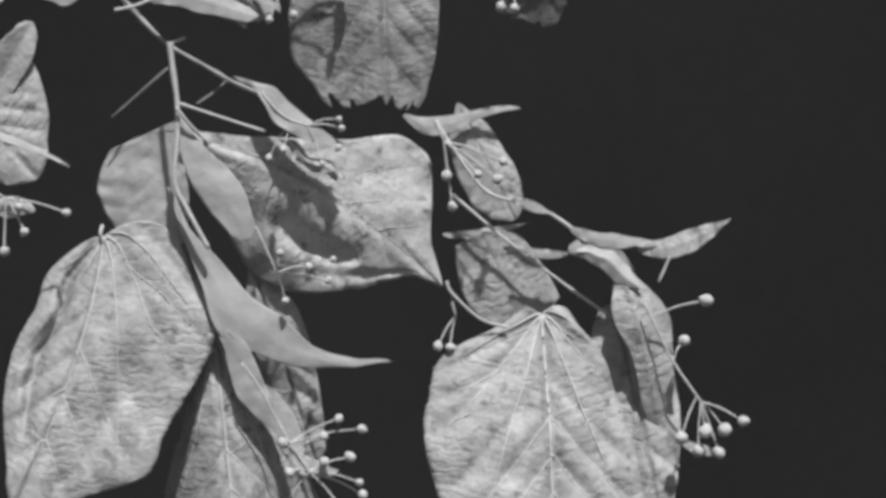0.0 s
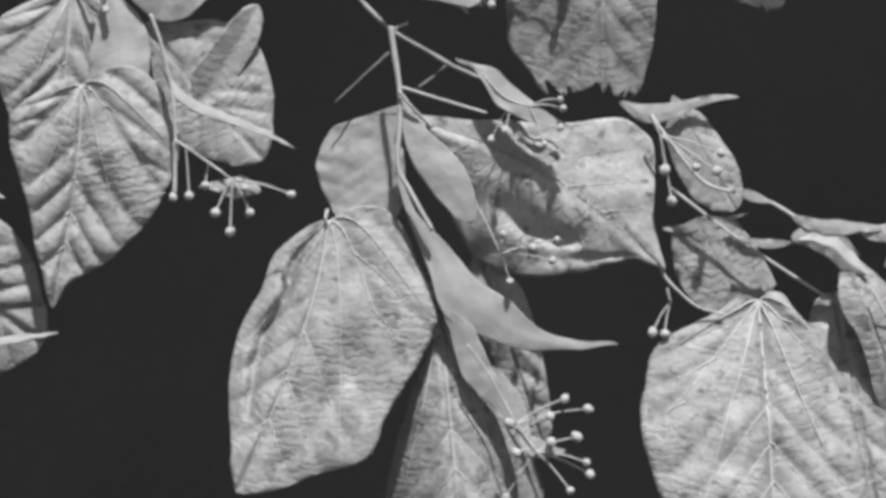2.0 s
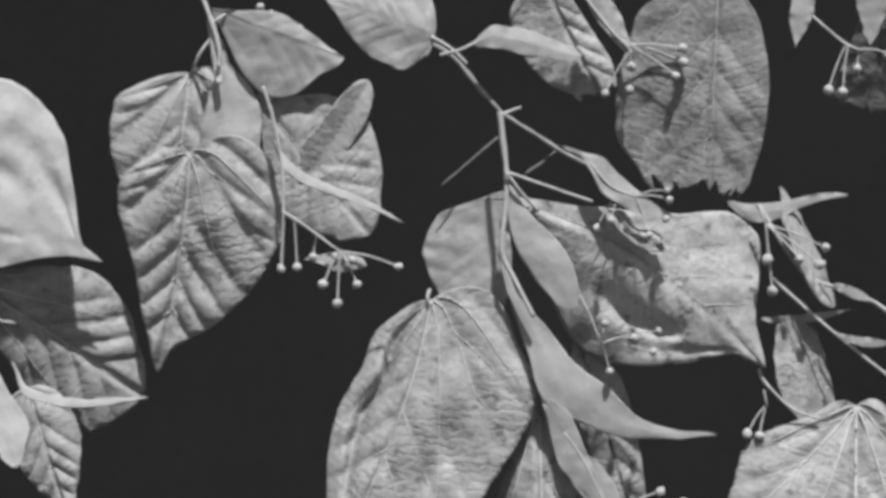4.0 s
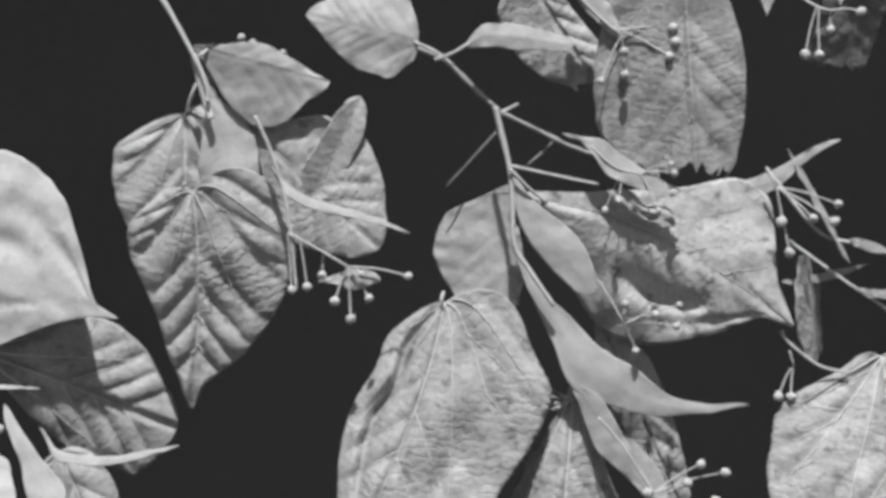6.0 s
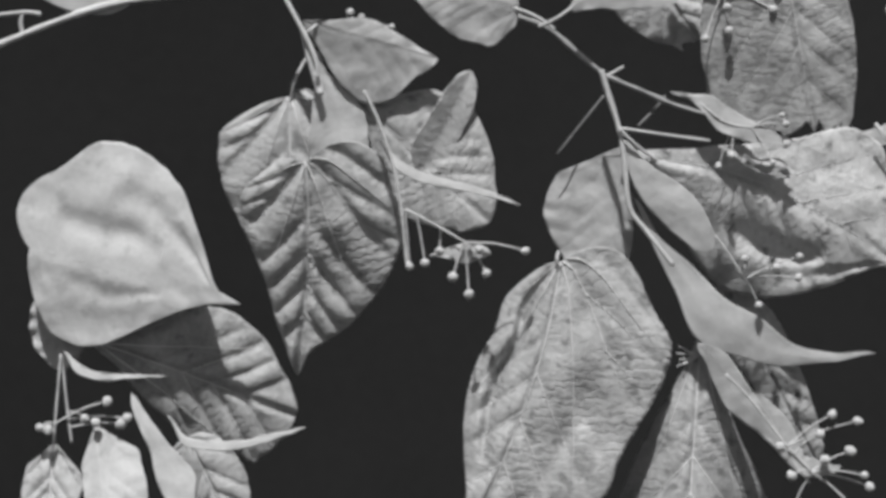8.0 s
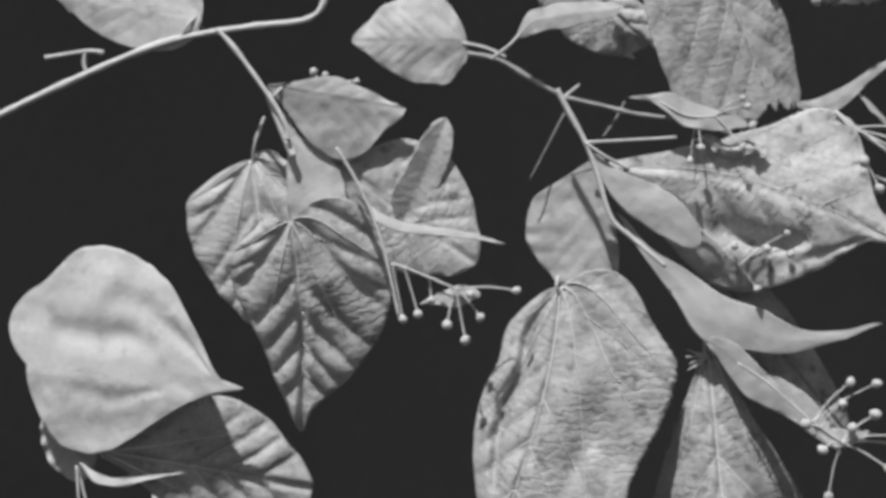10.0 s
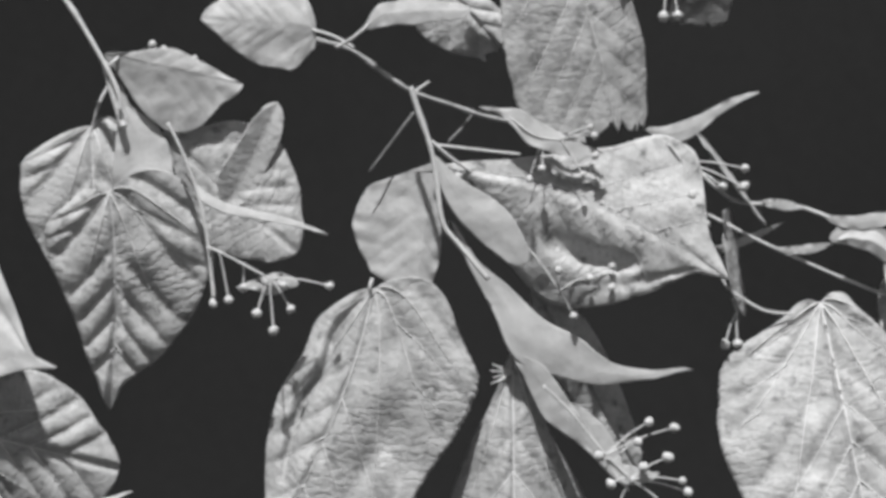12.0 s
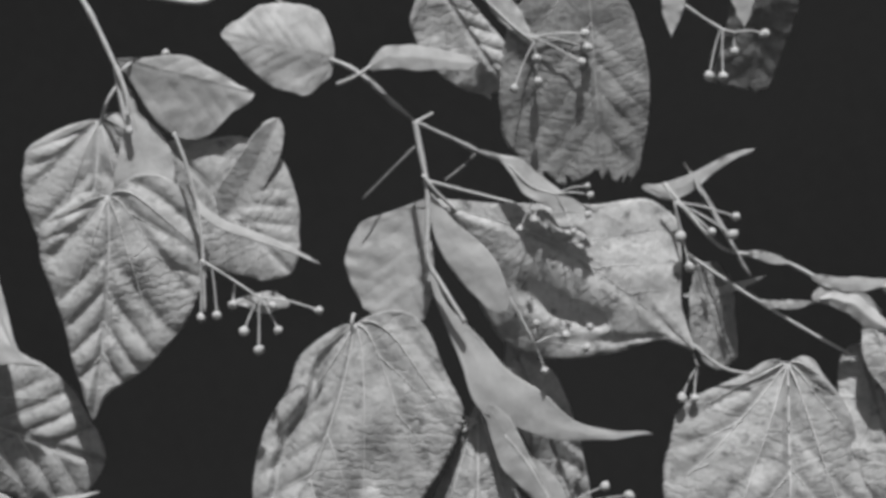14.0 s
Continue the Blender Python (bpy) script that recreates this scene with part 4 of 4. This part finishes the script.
    walk(c_fold, sway(c_fold, [
        (0, -0.2, -1.3, -2.6, 0, 0), (0.5, 0.1, -2.3, -2.2, 0, 0.1), (1, 0.2, -1, -2.7, 0, 0.2), (1.5, 0.7, -2, -1.4, 0, 0.4), (2, 0, -1.5, -1.5, 0, 0.5), (2.5, -1.2, -0.9, -1.4, 0, 0.6),
        (3, -0.5, -0.4, -0.3, 0, 0.8), (3.5, 0, 0, -0.4, 0, 0.9), (6, 0.8, -1.4, -1.3, 0, 1.5), (6.5, 1.3, -1.4, -2.1, 0, 1.6), (7, -0.2, -0.7, -1.4, 0, 1.8), (7.5, -0.8, -0.3, -0.6, 0, 1.9),
        (8, 0, -0.2, 0.1, 0, 2), (10.5, -0.1, -1.2, 3.8, 0, 8), (11, 1.5, 0.4, 3.2, 0, 8), (11.5, 1.9, 1.5, 2.1, 0, 8), (12, 1.7, 0.9, 1.2, 0, 8), (12.5, -0.3, 2.3, 3, 0, 6),
        (13, 0.2, 2.5, 2.1, 0, 4), (13.5, -2.1, 1.7, -1.2, 0, 3), (14, -1.4, 2.4, 0.1, 0, 2)]))
    walk(c_big, sway(c_big, [
        (0, 2.5, 1.2, 1, 0, 2), (0.5, 2.2, 1.3, 1.9, 0, 1.5), (1, 2.1, 1.1, 0.8, 0, 1), (1.5, 2.1, 1.2, 1.8, 0, 0.5), (2, 2.3, 1.1, 2.7, 0, 0), (2.5, 2.6, 0.9, 3, 0, -1),
        (3, 2.6, 1.5, 2.2, 0, -2), (3.5, 2.4, 2.1, 1, 0, -3), (6, 0.1, 2.2, 9.6, 0, 0), (6.5, -0.9, 2, 7.2, 0, -0.8), (7, -0.4, 3.1, 9, 0, -1.5), (7.5, 0.3, 4.2, 9.7, 0, -2.2),
        (8, -0.8, 5.7, 10.5, 0, -3), (10.5, 1.7, 3.6, 18.9, 0, -2), (11, 0.7, 3.9, 16.6, 0, -3), (11.5, -2.4, 1.9, 12.3, 0, -3), (12, -2.7, 1.6, 16, 0, -6), (12.5, 0.1, 0.8, 11.6, 0, -15),
        (13, -0.9, 0, 11.8, 0, -11), (13.5, -0.5, -0.7, 8.5, 0, -7), (14, -0.6, -2, 6.2, 0, -5)]))
    walk(c_dark, sway(c_dark, [
        (0, -0.5, 1, -6.4, 0, -4), (0.5, -0.5, 1.3, -5.2, 0, -4), (1, -0.1, 0.6, -4.6, 0, -4), (1.5, -0.5, 0.9, -6.1, 0, -4), (2, -0.3, 1, -4.8, 0, -4), (2.5, 0, 1, -3, 0, -4),
        (3, -0.4, 1.3, -4.1, 0, -4), (3.5, -0.4, 1.9, -4.4, 0, -4), (6, 0.9, 3.4, 10.6, 0, -2), (6.5, 0.8, 3.9, 8.8, 0, -2.5), (7, 0.4, 4.6, 9.6, 0, -3), (7.5, 1.2, 4.2, 11.3, 0, -3.5),
        (8, 1.2, 4.6, 13.1, 0, -4), (10.5, 0.2, 1.7, 15.5, 0, -4), (11, 1.7, 3.5, 14.5, 0, -4), (11.5, -0.3, 2.3, 9.6, 0, -4), (12, -0.7, 3.4, 10.8, 0, -4), (12.5, 0.9, 1.9, 8.2, 0, -12),
        (13, -0.8, 2.3, 6.5, 0, -10), (13.5, -0.1, 2.3, 6, 0, -8), (14, -0.5, 1.7, 3.4, 0, -6)]))
    walk(c_wing, sway(c_wing, [
        (0, -1.5, -2.6, -1.8), (0.5, -2.6, -2.6, -2.4), (1, 0.2, -3.3, -1.2), (1.5, -1, -2.6, -1.4), (2, -0.2, -3.3, -1.4), (2.5, 0.6, -3.3, -1),
        (3, 0, -2.9, -1.1), (3.5, -0.6, -2, -1.5), (6, 0.4, -1.4, -0.3), (6.5, -0.9, -1.5, -0.8), (7, 0, 0, -0.1), (7.5, 4.7, 2.6, 3.4),
        (8, 4, 3.1, 2.7), (10.5, 5, -0.1, 4.2), (11, 10, -0.2, 4.5), (11.5, 6.4, -1.1, 3.8), (12, 4.9, -0.6, 3.1), (12.5, 3.5, -0.4, 2.3),
        (13, 1.3, -0.5, 1.6), (13.5, 1.3, -2.5, 0.9), (14, -0.1, -2.6, 0.2)]))
    walk(r_big, sway(r_big, [
        (0, -0.1, 0.1, 1, 0, 2), (0.5, 0, 0.6, -2.1, 0, 2), (1, 0, 0, -1.3, 0, 2), (1.5, -0.6, 0.2, -1.1, 0, 2), (2, 0.1, 0.5, -0.3, 0, 2), (2.5, 0, 0.7, 0.6, 0, 1.3),
        (3, 0.4, 0.2, 2.5, 0, 0.7), (3.5, 0.5, 0.4, 2.8, 0, 0), (6, 0.1, 0, 2.8, 0, 1.2), (6.5, 0, -0.1, 2.8, 0, 1.5), (7, -0.1, -0.2, 2.8, 0, 1.8), (7.5, -0.2, -0.3, 2.9, 0, 2),
        (8, -0.3, -0.4, 2.9, 0, 2.2), (10.5, -0.7, -0.8, 2.9, 0, 3.5), (11, -0.8, -0.9, 2.9, 0, 3.8), (11.5, -0.9, -1, 2.9, 0, 4), (12, -2.2, -3.1, 2.9, 0, 4), (12.5, -3.8, -2.1, 4.2, 0, -4),
        (13, -2.2, -2.4, 4.2, 0, -5), (13.5, 0.3, -2.5, 6.7, 0, -6), (14, 0.9, -2.7, 6.6, 0, -8)]))
    walk(l_back, sway(l_back, [
        (0, 0.7, 7, 0), (0.5, 0.7, 7, 0), (1, 0.7, 7, 0), (1.5, 0.7, 7, 0), (2, 0.7, 7, 0), (2.5, 0.7, 7, 0),
        (3, 1, 5.5, 0), (3.5, 1.8, 3.8, 0), (6, 4.1, 1.8, 0), (6.5, 5.4, 2.4, 0), (7, 3.7, -1, 0), (7.5, 0.8, -1, 0),
        (8, 1.2, -1.6, 0), (10.5, -4.1, 1.4, 0), (11, -3.8, 1.6, 0), (11.5, -0.3, 1.6, 0), (12, 1.2, 0.5, 0), (12.5, -1.1, 5.9, 0),
        (13, 0.8, 5.1, 0), (13.5, 1.8, 3.8, 0), (14, 2.3, 4.4, 0)]))
    walk(l_front, sway(l_front, [
        (0, 1.1, 0.4, 0, 0, -2), (0.5, 1.1, 0.4, 0, 0, -2), (1, 1.1, 0.4, 0, 0, -2), (1.5, 1.1, 0.4, 0, 0, -2), (2, 1.1, 0.4, 0, 0, -2), (2.5, 0, -0.2, 0.2, 0, -2),
        (3, 0.3, 0.2, 0.4, 0, -2), (3.5, -0.4, 0.8, -0.3, 0, -5), (6, 0.7, 1.4, -1, 0, -9), (6.5, 0.7, 1.2, -2.2, 0, -10.6), (7, 1.1, 2.9, -0.7, 0, -12.2), (7.5, 2.2, 3.3, 1.7, 0, -12.3),
        (8, 2, 2.7, 2, 0, -12.4), (10.5, 4.4, 4.5, 3.7, 0, -13.9), (11, 3.7, 5, 2.9, 0, -13), (11.5, 2.2, 4.6, 0.2, 0, -11.8), (12, 2.1, 4.4, 0.5, 0, -10.5), (12.5, 4.2, 4.2, 1.5, 0, -17.2),
        (13, 2.8, 4.2, -0.9, 0, -11), (13.5, 1.9, 4.1, -1.1, 0, -5), (14, 1.4, 4.8, -1.7, 0, -3)]))
    walk(l_top, sway(l_top, [
        (0, 0, 0, -5.8), (0.5, 0, 0, -5.8), (1, 0, 0, -5.8), (1.5, 0, 0, -5.8), (2, 0, 0, -5.8), (2.5, 0, 0, -5.8),
        (3, 0, 0, -4.9), (3.5, 0, 0, -4.1), (6, 0, 0, -1.1), (6.5, 0, 0, -3.1), (7, 0, 0, -2.3), (7.5, 0, 0, 0.2),
        (8, 0, 0, 0.2), (10.5, 0, 0, 1.4), (11, 0, 0, 2.4), (11.5, 0, 0, -1.4), (12, 0, 0, -2.2), (12.5, 0, 0, -6.3),
        (13, 0, 0, -4.5), (13.5, 0, 0, -4), (14, 0, 0, -5.6)]))
    walk(l_up, sway(l_up, [
        (0, 0, 0, -1.8), (0.5, 0, 0, -2), (1, 0, 0, -2), (1.5, 0, 0, -1.7), (2, 0, 0, -1.5), (2.5, 0, 0, -2.4),
        (3, 0, 0, -1.9), (3.5, 0, 0, -2.1), (6, 0, 0, -0.9), (6.5, 0, 0, -1.6), (7, 0, 0, -1), (7.5, 0, 0, 0.3),
        (8, 0, 0, 0), (10.5, 0, 0, 3.6), (11, 0, 0, 3.5), (11.5, 0, 0, 2.2), (12, 0, 0, 1.3), (12.5, 0, 0, 1.9),
        (13, 0, 0, -0.4), (13.5, 0, 0, -1.6), (14, 0, 0, -2.5)]))
    walk(l_tail, sway(l_tail, [
        (0, 0, 0, 0.9), (0.5, 0, 0, 0.6), (1, 0, 0, 0.1), (1.5, 0, 0, 1.2), (2, 0, 0, 1.1), (2.5, 0, 0, 1),
        (3, 0, 0, 0.8), (3.5, 0, 0, 0.3), (6, 0, 0, 0.9), (6.5, 0, 0, 0.8), (7, 0, 0, 0.7), (7.5, 0, 0, 0.3),
        (8, 0, 0, 0.3), (10.5, 0, 0, 0.6), (11, 0, 0, 0.6), (11.5, 0, 0, -0.3), (12, 0, 0, 0), (12.5, 0, 0, 2.7),
        (13, 0, 0, 2.9), (13.5, 0, 0, 2.6), (14, 0, 0, 2.6)]))
    walk(l_fruit, sway(l_fruit, [
        (0, -0.7, -0.1, 0.6), (0.5, -0.6, -0.1, 0.6), (1, -0.9, -0.5, -0.4), (1.5, -1.8, 2.8, 3.3), (2, -0.3, 0.1, 1.6), (2.5, -0.3, -0.6, 0),
        (3, -0.1, -0.2, 0.1), (3.5, 0, 0, 0.1), (6, -1.1, 2.4, 2.1), (6.5, -4.2, 2.2, 2.7), (7, -1, 1.1, 1.7), (7.5, 1.8, 0.5, 1.9),
        (8, 1.8, 1.1, 1.7), (10.5, 2.5, -0.2, 1.7), (11, 2.9, -0.4, 1.7), (11.5, 0.2, -1.3, 1.7), (12, -0.2, -0.8, 1.7), (12.5, 0.5, -2.2, 1.7),
        (13, -1.2, -1.1, 1.7), (13.5, -1.2, -0.9, 1.7), (14, -1, -1.2, 1.7)]))
    walk(e_pale, sway(e_pale, [
        (0, -0.7, 1.1, 0), (0.5, -0.7, 1.1, 0), (1, -0.7, 1.1, 0), (1.5, -0.7, 1.1, 0), (2, -0.7, 1.1, 0), (2.5, -0.7, 1.1, 0),
        (3, -0.8, 1.1, 0), (3.5, -0.8, 1.2, 0), (6, -0.3, 0.3, 0), (6.5, -0.9, 0.5, 0), (7, -0.4, 0.6, 0), (7.5, -0.5, 0.6, 0),
        (8, 0, 0, 0), (10.5, -1.5, 1.1, 0), (11, -0.4, 1.1, 0), (11.5, -0.6, 1.2, 0), (12, -0.8, 1.3, 0), (12.5, -0.4, 1.1, 0),
        (13, -0.3, 1.2, 0), (13.5, 1.9, -2.1, 0), (14, 0.6, -0.7, 0)]))
    walk(e_dark, sway(e_dark, [
        (0, 0, 0, 7.2), (0.5, 0, 0, 7.2), (1, 0, 0, 7.2), (1.5, 0, 0, 7.2), (2, 0, 0, 7.2), (2.5, 0, 0, 7.2),
        (3, 0, 0, 7.1), (3.5, 0, 0, 5.1), (6, -2, 0, -2.6), (6.5, -2.3, 0, -2.1), (7, -2.7, 0, -1.6), (7.5, -3, 0, 0),
        (8, -4, 0, -0.9), (10.5, -9, 0, -2.7), (11, -10, 0, -0.5), (11.5, -8.5, 0, -4.8), (12, -7, 0, -4.3), (12.5, -7, 0, -2.1),
        (13, -7, 0, -5.5), (13.5, -2, 0, -5.7), (14, 0, 0, -5.3)]))
    walk(r_strip_2, sway(r_strip_2, [
        (0, 0, 0, 0, 0), (0.5, 0, 0, 0, 0), (1, 0, 0, 0, 0), (1.5, 0, 0, 0, 0), (2, 0, 0, 0, 0), (2.5, 0, 0, 0, 0),
        (3, 0, 0, 0, 0), (3.5, 0, 0, 0, -30), (6, 0, 10, 28, -66), (6.5, 1, 12, 28, -68), (7, 0, 11.3, 28, -68.7), (7.5, -1, 10.7, 28, -69.3),
        (8, -2, 10, 28, -70), (10.5, -6, 8, 28, -74), (11, -6.2, 8, 28, -74), (11.5, -6.4, 8, 28, -74), (12, -6.6, 8, 28, -74), (12.5, -6.8, 8, 28, -73),
        (13, -7, 8, 28, -72), (13.5, -3, 8, 28, -62), (14, 0, 8, 28, -50)]))
    walk(r_strip, sway(r_strip, [
        (0, 0, 0, 0, 0), (0.5, 0, 0, 0, 0), (1, 0, 0, 0, 0), (1.5, 0, 0, 0, 0), (2, 0, 0, 0, 0), (2.5, 0, 0, 0, 0),
        (3, 0, 0, 0, 0), (3.5, 0, 0, 0, -40), (6, 0, 0, 0, -78), (6.5, 0, 0, 0, -78.5), (7, 0, 0, 0, -79), (7.5, 0, 0, 0, -79.5),
        (8, 0, 0, 0, -80), (10.5, 0, 0, 0, -80.8), (11, 0, 0, 0, -81), (11.5, 0, 0, 0, -81.2), (12, 0, 0, 0, -81.3), (12.5, 0, 0, 0, -81.5),
        (13, 0, 0, 0, -81.7), (13.5, 0, 0, 0, -81.8), (14, 0, 0, 0, -82)]))
    walk(u_bract, sway(u_bract, [
        (0, 6.5, -10.4, 4), (0.5, 6.5, -10.4, 4), (1, 6.5, -10.4, 4), (1.5, 6.5, -10.4, 4), (2, 6.5, -10.4, 4), (2.5, 2.5, -1.1, 4),
        (3, 2.1, -0.7, 4), (3.5, 0, 0, 0), (6, 0.9, 0.7, -1.4), (6.5, 1.1, 0.8, -1.7), (7, 1.2, 0.9, -2), (7.5, 1.4, 1.1, -2.3),
        (8, 1.6, 1.2, -2.6), (10.5, 2.5, 1.9, -4), (11, 1.8, 2.9, -5.7), (11.5, 1.5, 2, -4.2), (12, -0.5, 2.4, -2.5), (12.5, -1.6, 0.6, -2.5),
        (13, -2.6, -1.3, -2.5), (13.5, -3.6, -3.2, -2.5), (14, -4.7, -4.3, -2.5)]))


motions()
